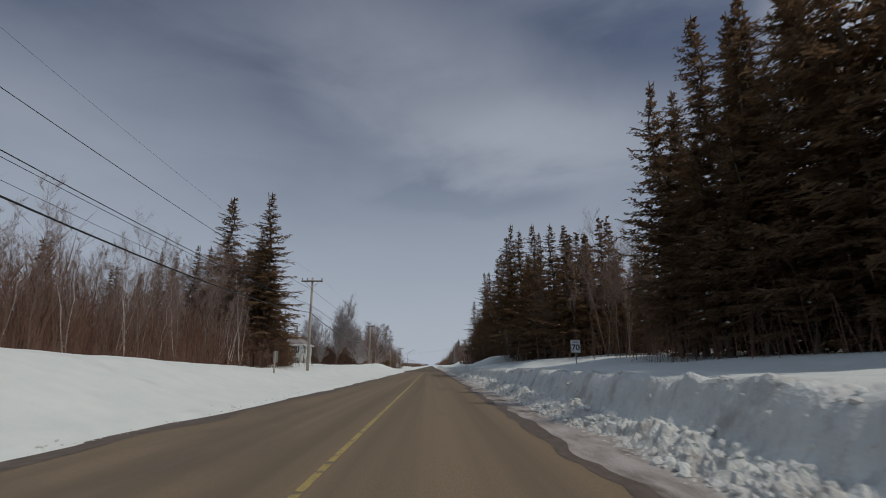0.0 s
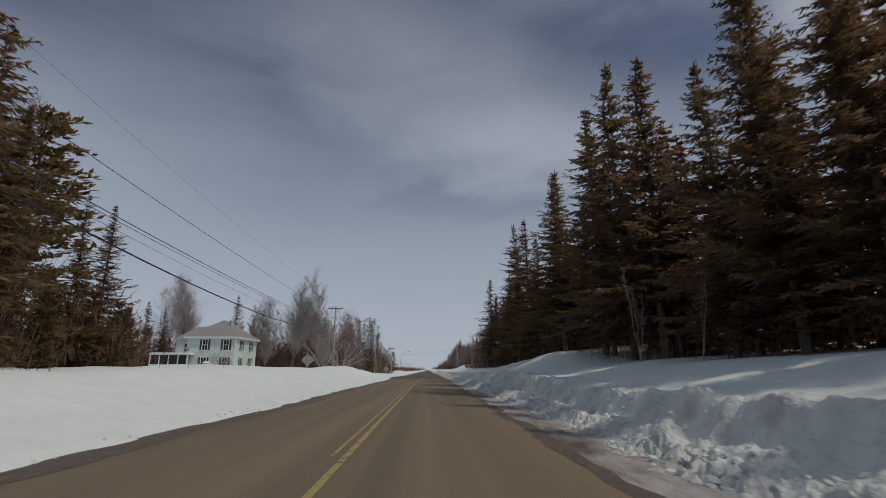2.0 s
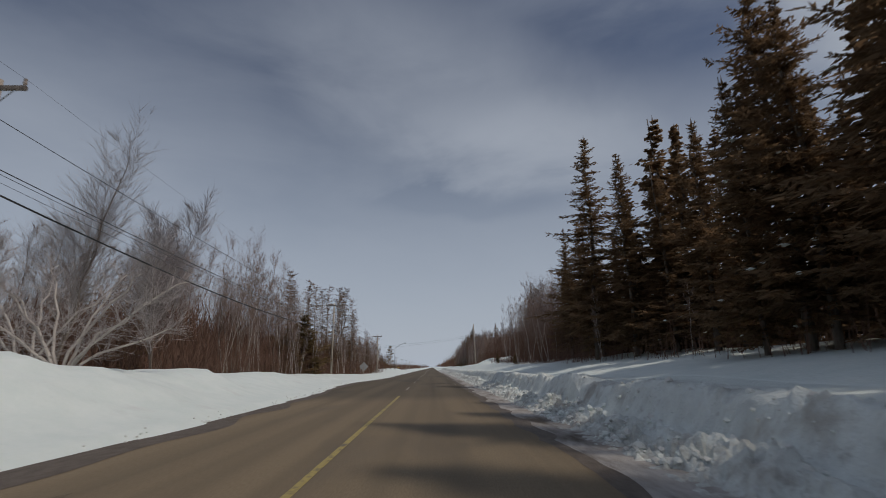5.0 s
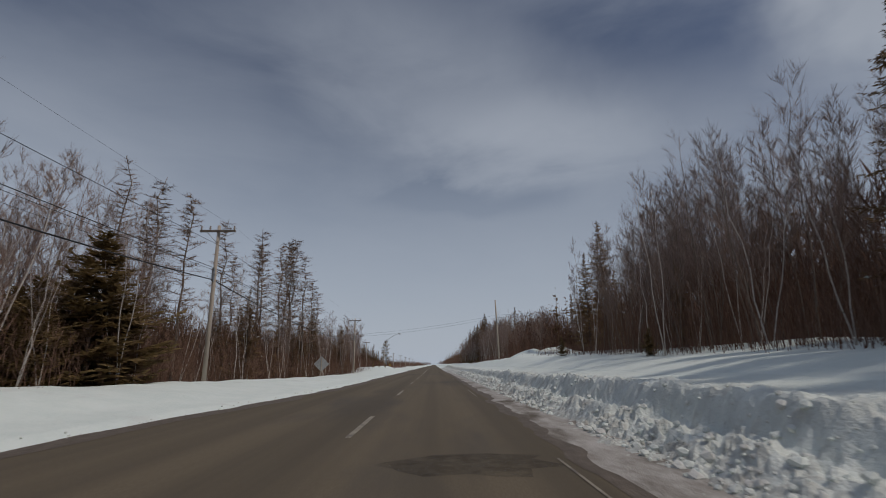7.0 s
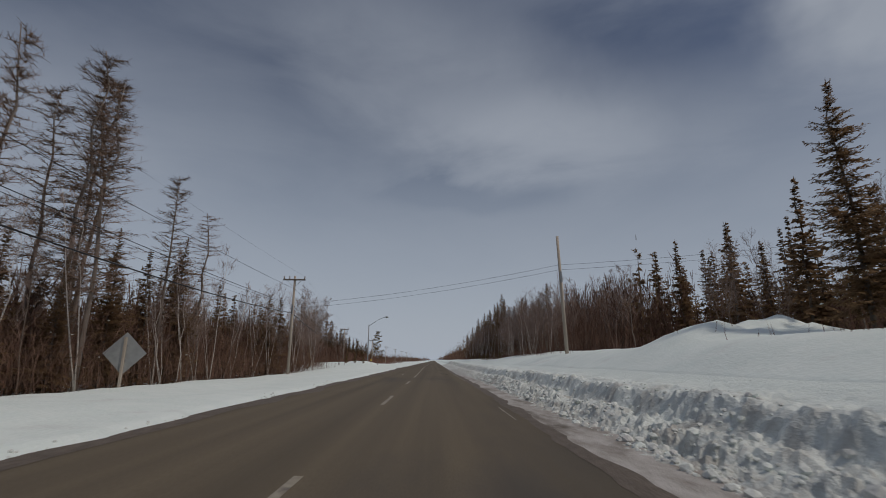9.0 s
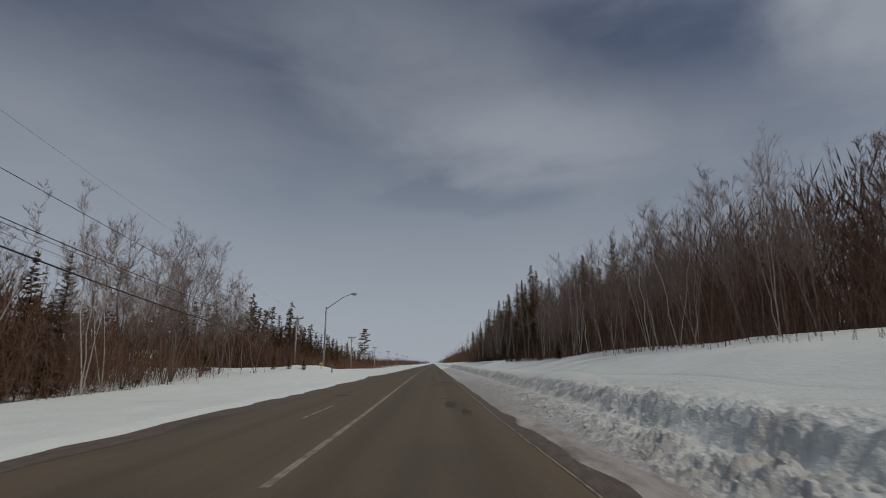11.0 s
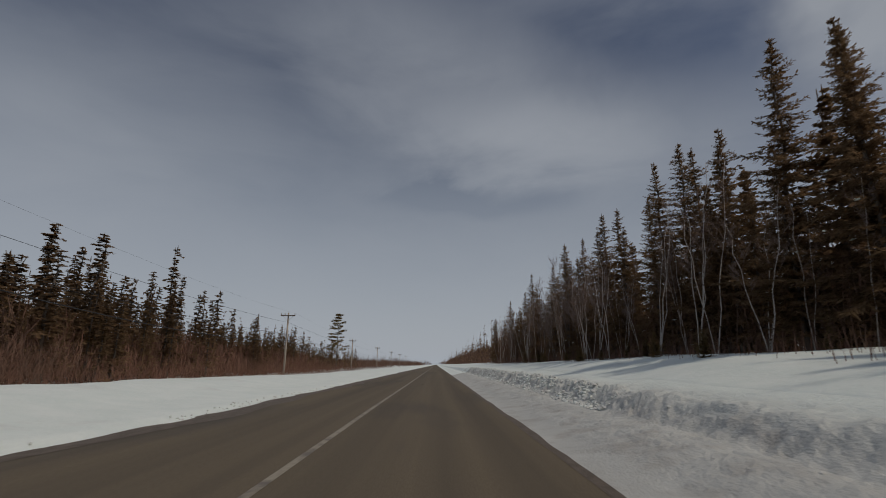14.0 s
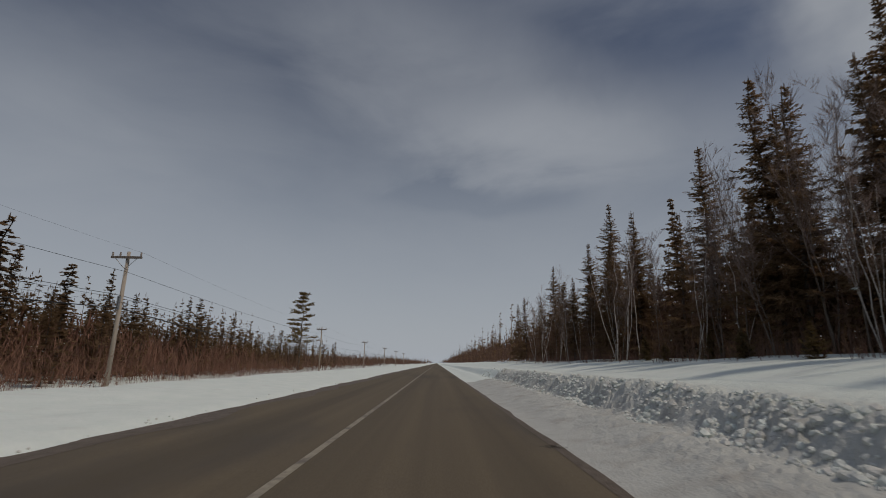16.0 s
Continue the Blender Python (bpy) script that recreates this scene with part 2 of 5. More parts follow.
# The dark colour is broken into patches.
tn, tl = DARK_ASPHALT.node_tree.nodes, DARK_ASPHALT.node_tree.links
t_noise, t_ramp = tn.new("ShaderNodeTexNoise"), tn.new("ShaderNodeMapRange")
t_noise.inputs["Scale"].default_value, t_noise.inputs["Detail"].default_value, t_noise.inputs["Roughness"].default_value = 3.2, 7, 0.65
tl.new(next(q for q in tn if q.bl_idname == "ShaderNodeTexCoord").outputs["Object"], t_noise.inputs["Vector"])
t_ramp.inputs["From Min"].default_value, t_ramp.inputs["From Max"].default_value, t_ramp.inputs["To Max"].default_value = 0.3, 0.75, 0.55
tl.new(t_noise.outputs["Fac"], t_ramp.inputs["Value"])
tl.new(t_ramp.outputs["Result"], tn["Principled BSDF"].inputs["Alpha"])
GRIT = material("gritty_shoulder", (0.30, 0.275, 0.25), 0.9, second=(0.50, 0.48, 0.46), scale=2.5, spots=(0.13, 0.11, 0.09), spot_scale=0.9, spot_at=(0.5, 0.66),
                bump=0.8, bump_scale=40, bump_depth=0.03, stretch=(1, 0.35, 1), sheen=0.2)
MUD = material("wet_mud", (0.095, 0.075, 0.058), 0.75, second=(0.15, 0.12, 0.095), scale=6, bump=0.8, bump_scale=30, bump_depth=0.02, stretch=(1, 0.4, 1))
YELLOW = material("yellow_paint", (0.46, 0.36, 0.11), 0.7, second=(0.33, 0.26, 0.10), scale=12, spots=(0.16, 0.135, 0.09), spot_scale=3, spot_at=(0.52, 0.62))
PALE = material("worn_line_paint", (0.36, 0.325, 0.25), 0.7, second=(0.26, 0.23, 0.18), scale=9, spots=(0.15, 0.13, 0.11), spot_scale=2.0, spot_at=(0.48, 0.6))
NEEDLE = material("spruce_needles", (0.16, 0.102, 0.058), 0.75, per=(0.26, 0.172, 0.10), second=(0.195, 0.118, 0.065), scale=0.8, sheen=0.12, through_light=0.6)
PINE_NEEDLE = material("pine_needles", (0.165, 0.116, 0.054), 0.75, per=(0.265, 0.182, 0.085), sheen=0.2, through_light=0.4)
BARK = material("dark_bark", (0.10, 0.078, 0.060), 0.9, second=(0.17, 0.14, 0.115), scale=7, bump=0.8, bump_scale=14, bump_depth=0.02, stretch=(1, 1, 0.25))
GREY_BARK = material("grey_bark", (0.15, 0.115, 0.092), 0.9, second=(0.225, 0.182, 0.152), scale=6, bump=0.6, bump_scale=16, bump_depth=0.01, stretch=(1, 1, 0.25))
BIRCH = material("birch_bark", (0.46, 0.41, 0.37), 0.8, second=(0.56, 0.51, 0.46), scale=3, spots=(0.10, 0.085, 0.075), spot_scale=7, spot_at=(0.6, 0.66), stretch=(1, 1, 0.8))
LARCH_TWIG = material("larch_twigs", (0.14, 0.09, 0.062), 0.9, per=(0.25, 0.165, 0.12), sheen=0.15)
TWIG = material("bare_twigs", (0.205, 0.143, 0.12), 0.9, per=(0.31, 0.238, 0.21), sheen=0.15)
PALE_TWIG = material("pale_frosted_twigs", (0.33, 0.29, 0.275), 0.9, per=(0.46, 0.42, 0.41), sheen=0.15)
BRUSH = material("brown_brush", (0.12, 0.064, 0.046), 0.9, per=(0.205, 0.13, 0.098), sheen=0.12)
RED_BRUSH = material("reddish_shrub_stems", (0.155, 0.076, 0.054), 0.9, per=(0.255, 0.145, 0.108), sheen=0.12)
POLE_WOOD = material("weathered_pole_wood", (0.35, 0.295, 0.24), 0.9, second=(0.45, 0.39, 0.33), scale=5, bump=0.5, bump_scale=20, bump_depth=0.008, stretch=(1, 1, 0.12))
ARM_WOOD = material("dark_crossarm_wood", (0.12, 0.10, 0.085), 0.9, second=(0.19, 0.16, 0.14), scale=8)
CABLE = material("black_cable", (0.02, 0.02, 0.022), 0.6)
WIRE = material("weathered_wire", (0.10, 0.10, 0.105), 0.5, metal=0.6)
STEEL = material("galvanised_steel", (0.33, 0.34, 0.35), 0.5, metal=0.7, second=(0.25, 0.26, 0.27), scale=6)
PORCELAIN = material("insulator_glaze", (0.32, 0.27, 0.24), 0.3)
SIGN_BACK = material("bare_aluminium_sign_back", (0.40, 0.41, 0.41), 0.5, metal=0.35, second=(0.32, 0.33, 0.33), scale=3)
SIGN_WHITE = material("white_sign_sheeting", (0.78, 0.78, 0.76), 0.5, second=(0.70, 0.70, 0.68), scale=3)
SIGN_BLACK = material("black_sign_ink", (0.02, 0.02, 0.02), 0.5)
YELLOW_TAG = material("yellow_plastic", (0.75, 0.52, 0.03), 0.5, second=(0.62, 0.42, 0.03), scale=6)
SIDING = material("pale_mint_clapboard", (0.66, 0.76, 0.73), 0.7, second=(0.60, 0.69, 0.665), scale=1.2, spots=(0.52, 0.58, 0.56), spot_scale=0.8, spot_at=(0.6, 0.8))
TRIM = material("white_trim_paint", (0.80, 0.81, 0.80), 0.6, second=(0.72, 0.73, 0.72), scale=3)
SHUTTER = material("dark_green_shutter_paint", (0.035, 0.05, 0.045), 0.6, second=(0.05, 0.065, 0.06), scale=5)
SHINGLE = material("grey_roof_shingles", (0.25, 0.235, 0.23), 0.9, second=(0.33, 0.315, 0.31), scale=5, bump=0.6, bump_scale=12, bump_depth=0.02)
GLASS = material("dark_window_glass", (0.03, 0.035, 0.04), 0.08, sheen=0.8)
DOOR_PAINT = material("dark_door_paint", (0.10, 0.085, 0.075), 0.6, second=(0.14, 0.12, 0.1), scale=4)


# ---- shape helpers ----
class Geo:
    """Gathers corners and faces of one mesh."""

    def __init__(self):
        self.v, self.f = [], []

    def add(self, verts, faces):
        o = len(self.v)
        self.v.extend(tuple(p) for p in verts)
        self.f.extend(tuple(i + o for i in q) for q in faces)
        return self

    def box(self, lo, hi):
        (x0, y0, z0), (x1, y1, z1) = lo, hi
        return self.add([(x0, y0, z0), (x1, y0, z0), (x1, y1, z0), (x0, y1, z0), (x0, y0, z1), (x1, y0, z1), (x1, y1, z1), (x0, y1, z1)],
                        [(3, 2, 1, 0), (4, 5, 6, 7), (0, 1, 5, 4), (1, 2, 6, 5), (2, 3, 7, 6), (3, 0, 4, 7)])

    def tube(self, points, radii, sides=5, caps=True):
        pts = [Vector(p) for p in points]
        rings = []
        for i, p in enumerate(pts):
            d = (pts[min(i + 1, len(pts) - 1)] - pts[max(i - 1, 0)]).normalized()
            u = d.orthogonal().normalized() if i == 0 else (u - d * u.dot(d)).normalized()
            w = d.cross(u)
            rings.extend(p + (u * math.cos(k * math.tau / sides) + w * math.sin(k * math.tau / sides)) * radii[i] for k in range(sides))
        faces = [(i * sides + k, i * sides + (k + 1) % sides, (i + 1) * sides + (k + 1) % sides, (i + 1) * sides + k)
                 for i in range(len(pts) - 1) for k in range(sides)]
        if caps:
            faces += [tuple(range(sides - 1, -1, -1)), tuple((len(pts) - 1) * sides + k for k in range(sides))]
        return self.add(rings, faces)

    def kite(self, p, d, side, length, width):
        """A thin pointed spray from p along d."""
        return self.add([p, p + d * length * 0.45 + side * width, p + d * length, p + d * length * 0.45 - side * width], [(0, 1, 2, 3)])

    def sliver(self, p, d, side, length, width):
        """A hair-thin twig."""
        return self.add([p + side * width, p - side * width, p + d * length], [(0, 1, 2)])

    def spike(self, p, q, r):
        """A three-sided tapering stem."""
        d = (q - p).normalized()
        u = d.orthogonal().normalized()
        w = d.cross(u)
        return self.add([p + u * r, p - u * r * 0.5 + w * r * 0.87, p - u * r * 0.5 - w * r * 0.87, q], [(0, 1, 3), (1, 2, 3), (2, 0, 3)])

    def mesh(self, name, mat, smooth=False):
        me = bpy.data.meshes.new(name)
        me.from_pydata(self.v, [], self.f)
        me.materials.append(mat)
        if smooth:
            me.polygons.foreach_set("use_smooth", [True] * len(me.polygons))
        me.update()
        return me


def raw_mesh(name, verts, faces, mat, smooth=False):
    """A mesh from arrays; all faces have the same number of corners."""
    faces = np.ascontiguousarray(faces, dtype=np.int32)
    me = bpy.data.meshes.new(name)
    me.vertices.add(len(verts))
    me.vertices.foreach_set("co", np.ascontiguousarray(verts, dtype=np.float32).ravel())
    me.loops.add(faces.size)
    me.loops.foreach_set("vertex_index", faces.ravel())
    me.polygons.add(len(faces))
    me.polygons.foreach_set("loop_start", np.arange(0, faces.size, faces.shape[1], dtype=np.int32))
    me.polygons.foreach_set("use_smooth", np.full(len(faces), smooth))
    me.materials.append(mat)
    me.update(calc_edges=True)
    return me


def part(name, geo, mat, parent, label="", smooth=False, bevel=0.0):
    ob = new(name, geo.mesh(name, mat, smooth))
    ob.parent = parent
    if label:
        tagged(ob, label)
    if bevel:
        b = ob.modifiers.new("bevel", "BEVEL")
        b.width, b.segments, b.limit_method = bevel, 2, "ANGLE"
    return ob


def thing(name, label, category, at=None, group="", kind=""):
    ob = tagged(new(name), label, category, group, kind)
    if at is not None:
        ob.matrix_basis = at
    return ob


# ---- ground ----
def lattice(ix, iy, seed):
    h = np.sin(ix * 127.1 + iy * 311.7 + seed * 74.7) * 43758.5453
    return h - np.floor(h)


def value_noise(x, y, seed=0):
    ix, iy = np.floor(x), np.floor(y)
    fx, fy = x - ix, y - iy
    fx, fy = fx * fx * (3 - 2 * fx), fy * fy * (3 - 2 * fy)
    a0 = lattice(ix, iy, seed) * (1 - fx) + lattice(ix + 1, iy, seed) * fx
    a1 = lattice(ix, iy + 1, seed) * (1 - fx) + lattice(ix + 1, iy + 1, seed) * fx
    return a0 * (1 - fy) + a1 * fy - 0.5


def smooth_step(s):
    s = np.clip(s, 0, 1)
    return s * s * (3 - 2 * s)


def road_right(y):
    """Where the asphalt ends on the right."""
    return np.interp(y, [190, 204], [2.3, 2.12])



def road_left(y):
    """Where the pavement ends on the left: wider at the lay-by and at the driveway mouth."""
    return (-5.55 - 1.4 * np.exp(-((y - 131) / 14.0) ** 2) - 0.5 * np.exp(-((y - 12) / 12.0) ** 2) - 0.6 * np.exp(-((y - 243) / 5.0) ** 2)
            + 0.16 * value_noise(y / 2.3, y * 0, 5) + 0.25 * value_noise(y / 9.0, y * 0, 6))


def ground_z(x, y):
    """Height of the snow and soil."""
    x, y = np.asarray(x, float), np.asarray(y, float)
    wob = 0.5 * value_noise(y / 3.1, y * 0, 1) + 0.25 * value_noise(y / 0.9, y * 0, 2)
    crest = np.interp(y, [0, 25, 50, 66, 75, 130, 165, 225, 255, 285, 400], [1.1, 1.15, 0.9, 1.25, 1.0, 0.95, 0.8, 0.75, 0.8, 1.0, 0.8])
    top_r = np.interp(y, [0, 18, 40, 60, 70, 82, 95, 135, 150, 168, 190, 210, 235, 260, 300], [1.4, 1.35, 1.8, 1.6, 2.65, 1.75, 1.5, 1.5, 1.7, 2.0, 1.85, 1.75, 1.4, 1.65, 1.5])
    s = x - np.interp(y, [165, 198, 207], [3.3, 2.85, 2.2]) - wob * np.interp(y, [190, 207], [0.7, 0.12])
    right = 0.3 * smooth_step(s / np.interp(y, [190, 207], [0.8, 1.9])) + (crest - 0.3) * smooth_step((x - 4.2 - wob * np.interp(y, [190, 210], [0.6, 0.25])) / np.interp(y, [195, 210], [0.55, 0.95])) + (top_r - crest) * smooth_step((x - 4.9) / 4.2) + np.interp(y, [30, 60, 90, 118, 140, 180, 205, 224, 245, 300], [0.08, 0.09, 0.09, 0.17, 0.11, 0.05, 0.12, 0.18, 0.09, 0.08]) * np.clip(x - 8.6, 0, 4) + 0.02 * np.clip(x - 12, 0, 30)
    lump = (0.26 * value_noise(x * 1.3, y * 0.9, 3) + 0.13 * value_noise(x * 3.1, y * 2.4, 4) + 0.09 * value_noise(x * 6.5, y * 5.5, 16)) * smooth_step(s / 0.8) * np.clip((6.0 - x) / 1.6, 0, 1)
    lump = lump * (1 - np.interp(y, [190, 206], [0, 0.75]) * smooth_step((4.6 - x) / 0.6))
    right = right + lump + 0.22 * value_noise(x / 2.6, y / 3.3, 7) * smooth_step((x - 5) / 2)
    for mx, my, mr, mh in ((10.2, 174.5, 1.5, 0.75), (13.8, 176, 2.4, 0.8), (7.6, 80, 3.0, 0.3), (9.5, 88, 2.5, 0.3)):
        right = right + mh * np.exp(-((x - mx) / mr) ** 2 - ((y - my) / (mr * 1.2)) ** 2) * (1 + 0.7 * value_noise(x * 1.6, y * 1.6, 8)) * smooth_step((x - 3.4) / 1.6)
    top_l = np.interp(y, [0, 15, 25, 42, 60, 80, 100, 118, 140, 165, 200, 225, 240, 256, 290], [2.2, 2.0, 1.6, 1.1, 1.5, 1.6, 1.4, 1.05, 0.8, 0.4, 0.15, 0.55, 1.1, 0.65, 0.35])
    e = road_left(y) - x
    left = 0.13 * smooth_step((e - 0.25 + 0.3 * value_noise(y / 1.3, y * 0, 9)) / 0.35) + (top_l - 0.13) * smooth_step(e / 6.5)
    left = left + (0.16 * value_noise(x / 2.2, y / 3.0, 10) + 0.08 * value_noise(x * 1.1, y * 0.9, 11)) * smooth_step((e - 0.5) / 2) - 0.012 * np.clip(-22 - x, 0, 40) * (y < 66) - 0.10 * np.clip(-12 - x, 0, 6) * smooth_step((y - 130) / 30) * (1 - 0.9 * np.exp(-((y - 238) / 13) ** 2))
    for mx, my, rx, ry, mh in ((-9.6, 101, 2.2, 3.2, 0.5), (-11.5, 95, 2.4, 4.0, 0.35), (-9.8, 108.5, 1.8, 3.0, 0.4), (-9.6, 117, 1.6, 3.5, 0.35), (-8.9, 90, 1.5, 3.0, 0.22), (-11.8, 124, 1.6, 3, 0.3),
                               (-27, 97, 8, 9, 0.45), (-11.6, 238, 1.8, 5, 0.25)):
        left = left + mh * np.exp(-((x - mx) / rx) ** 2 - ((y - my) / ry) ** 2) * (1 + 0.9 * value_noise(x * 0.9, y * 0.8, 17) + 0.4 * value_noise(x * 2.3, y * 2.1, 18))
    return np.where(x > 0, np.where(x < road_right(y), -0.03, right - 0.03), np.where(e < 0, -0.03, left - 0.03))


def bank_sink(x, y):
    """How far the ground lies under the plowed bank, which is a sheet of its own."""
    return 0.16 * smooth_step((x - 2.1) / 0.15) * smooth_step((6.4 - x) / 0.5) * ((y > 0.5) & (y < 309.5))


def gz(x, y):
    return float(ground_z(np.array([x]), np.array([y]))[0])


def sheet(name, xs, ys, mat):
    gx, gy = np.meshgrid(xs, ys)
    z = ground_z(gx, gy) - bank_sink(gx, gy)
    nx, ny = len(xs), len(ys)
    v = np.stack([gx.ravel(), gy.ravel(), z.ravel()], 1)
    i = (np.arange(ny - 1)[:, None] * nx + np.arange(nx - 1)[None, :]).ravel()
    me = raw_mesh(name, v, np.stack([i, i + 1, i + nx + 1, i + nx], 1), mat, True)
    return new(name, me)


xs = np.concatenate([[-2500, -900, -400, -200, -120, -80, -60, -48, -40, -34, -30, -27, -24, -22, -20, -18.5], np.arange(-17, -9.5, 0.7), np.arange(-9.5, -4.3, 0.22), [-4, 0, 2.2],
                     np.arange(2.3, 6.6, 0.13), np.arange(6.6, 10, 0.3), np.arange(10, 16, 0.8), [17, 19, 22, 26, 32, 40, 60, 100, 200, 400, 900, 2500]])
ys = np.concatenate([[-600, -200, -80, -40, -20], np.arange(-10, 310, 0.3), np.arange(310, 420, 1.5), np.arange(420, 800, 20), [1000, 1500, 2500, 4000]])
tagged(sheet("ground", xs, ys, SNOW), "white wind-packed snow over verges and banks", "ground", kind="structure")


def rubble(x, y, cell, seed):
    """Broken blocks: each has its own height and a rounded, faceted top."""
    cx, cy = np.floor(x / cell), np.floor(y / cell)
    best, level = np.full(x.shape, 9.0), np.zeros(x.shape)
    for i in (-1, 0, 1):
        for j in (-1, 0, 1):
            u, v = cx + i, cy + j
            dx = x / cell - (u + 0.15 + 0.7 * lattice(u, v, seed))
            dy = y / cell - (v + 0.15 + 0.7 * lattice(u, v, seed + 1))
            d = np.hypot(dx, dy)
            h = lattice(u, v, seed + 2) + (lattice(u, v, seed + 3) - 0.5) * dx * 1.3 + (lattice(u, v, seed + 4) - 0.5) * dy * 1.3
            level = np.where(d < best, h, level)
            best = np.minimum(best, d)
    return (level - 0.4) * np.clip(1.5 - best * 1.5, 0.15, 1)


def bank_z(x, y):
    """Height of the bank that the plow threw up along the right of the road."""
    z = ground_z(x, y)
    inside = smooth_step((x - 2.55) / 0.5) * smooth_step((6.5 - x) / 0.7)
    foot = np.exp(-((x - 3.75) / 0.5) ** 2) * np.interp(y, [190, 206], [1, 0.1])
    wall = np.exp(-((x - 4.75) / 0.5) ** 2) * np.interp(y, [20, 60, 80, 120, 200, 210, 248, 260], [0.35, 0.6, 0.4, 0.6, 0.5, 0.25, 0.3, 1.0])
    patchy = np.clip(0.75 + 1.5 * value_noise(x / 1.1, y / 1.9, 21), 0.1, 1.5)
    big, small = rubble(x, y, 0.34, 31), rubble(x + 0.3 * value_noise(x * 4, y * 4, 25), y, 0.16, 41)
    rough_end = np.interp(y, [245, 258], [0, 1])
    grooves = value_noise(y / 0.22, x * 0.9, 22) * np.exp(-((x - 4.5) / 0.35) ** 2) * 0.12 * (1 - 0.8 * rough_end)
    fine = 0.05 * value_noise(x * 7, y * 7, 23) + 0.03 * value_noise(x * 14, y * 13, 24)
    blocks = patchy * (foot * (0.17 * big + 0.22 * small) + wall * ((0.11 + 0.03 * rough_end) * big + (0.08 + 0.05 * rough_end) * small))
    return z + inside * (blocks + grooves + fine * (0.4 + foot + wall)) - 0.025 * smooth_step((x - 5.9) / 0.8)


def snow_bank(y0, y1):
    bx, by = np.arange(2.0, 6.75, 0.075), np.arange(y0, y1 + 0.01, 0.09)
    gx, gy = np.meshgrid(bx, by)
    nx, ny = len(bx), len(by)
    v = np.stack([gx.ravel(), gy.ravel(), bank_z(gx, gy).ravel()], 1)
    i = (np.arange(ny - 1)[:, None] * nx + np.arange(nx - 1)[None, :]).ravel()
    q = np.stack([i, i + 1, i + nx + 1, i + nx], 1)
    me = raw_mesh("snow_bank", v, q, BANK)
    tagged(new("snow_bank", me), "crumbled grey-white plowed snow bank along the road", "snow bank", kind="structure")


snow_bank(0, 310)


def strip(name, left, right, y0, y1, step, mat, z, label, category, ob_kind="structure", parent=None):
    g = Geo()
    yy = np.arange(y0, y1 + step * 0.5, step)
    for i, y in enumerate(yy):
        g.v += [(left(y), y, z), (right(y), y, z)]
        if i:
            g.f.append((2 * i - 2, 2 * i - 1, 2 * i + 1, 2 * i))
    ob = new(name, g.mesh(name, mat))
    ob.parent = parent
    return tagged(ob, label, category if parent is None else "", kind=ob_kind)


def edge_r(y):
    calm = 1 if y < 140 else max(0.12, 1 - (y - 140) / 60)
    return float(road_right(y)) - 0.05 + calm * 0.16 * float(value_noise(np.array([y / 1.9]), np.array([0.0]), 12)[0]) + calm * 0.2 * float(value_noise(np.array([y / 0.6]), np.array([0.0]), 13)[0])


def edge_l(y):
    return float(road_left(np.array([float(y)]))[0])


road = strip("road", lambda y: edge_l(y) if -10 < y < 420 else -5.6, lambda y: edge_r(y) if -10 < y < 420 else 2.1, -600, 2400, 0.6, ASPHALT, 0.0,
             "worn brownish grey asphalt two-lane road", "road")
strip("road_shoulder", lambda y: 1.8, lambda y: 4.3 if y < 196 else max(2.14, 4.3 - (y - 196) * 0.2), -60, 226, 2, GRIT, -0.012, "sandy slush-stained gravel shoulder beside the asphalt", "road shoulder")
strip("muddy_edge", lambda y: edge_r(y) - 0.10, lambda y: edge_r(y) + (0.22 if y < 205 else 0.17 if y < 225 else 0.07) + (0.25 if y < 205 else 0.08) * float(value_noise(np.array([y / 1.4]), np.array([0.0]), 14)[0]), -10, 420, 0.4, MUD, 0.004,
      "dark wet mud along the broken asphalt edge", "road edge")
strip("muddy_edge", lambda y: edge_l(y) - 0.42, lambda y: edge_l(y) + 0.36 + 0.6 * float(value_noise(np.array([y / 2.7]), np.array([0.0]), 15)[0]), -10, 420, 0.4, MUD, 0.004,
      "dark wet mud between asphalt and roadside snow", "road edge")


strip("edge_line", lambda y: edge_r(y) - 0.16, lambda y: edge_r(y) - 0.125, 190, 236, 0.4, PALE, 0.008, "thin worn pale line along the asphalt edge", "road marking")


for y0, y1 in ((126, 129.5), (143.5, 149), (168, 171)):
    strip("edge_line", lambda y: 1.90, lambda y: 1.94, y0, y1, 0.5, PALE, 0.008, "short worn remains of a pale edge line", "road marking")


def line_x(y):
    return float(np.interp(y, [0, 60, 120, 160, 204, 240, 256, 290, 400], [-1.38, -1.42, -1.52, -1.6, -1.58, -1.85, -1.88, -1.8, -1.75]))


strip("centre_line", lambda y: line_x(y) - 0.055, lambda y: line_x(y) + 0.055, -40, 112, 1, YELLOW, 0.004, "worn solid yellow centre line", "road marking")
strip("centre_line", lambda y: line_x(y) - 0.26, lambda y: line_x(y) - 0.20, 44, 72, 1, YELLOW, 0.004, "worn second yellow centre line", "road marking")
for k in range(6):
    y = 118.6 + 13.3 * k
    strip("centre_dash", lambda q: line_x(q) - 0.06, lambda q: line_x(q) + 0.06, y, y + 3.9, 1.3, PALE, 0.004, "worn pale yellow centre line dash", "road marking")
strip("centre_line", lambda y: line_x(y) - 0.06, lambda y: line_x(y) + 0.06, 196, 900, 2, PALE, 0.004, "worn pale centre line", "road marking")
strip("lane_line", lambda y: -3.04, lambda y: -2.96, 203, 207, 1, PALE, 0.004, "worn pale line in the far lane", "road marking")
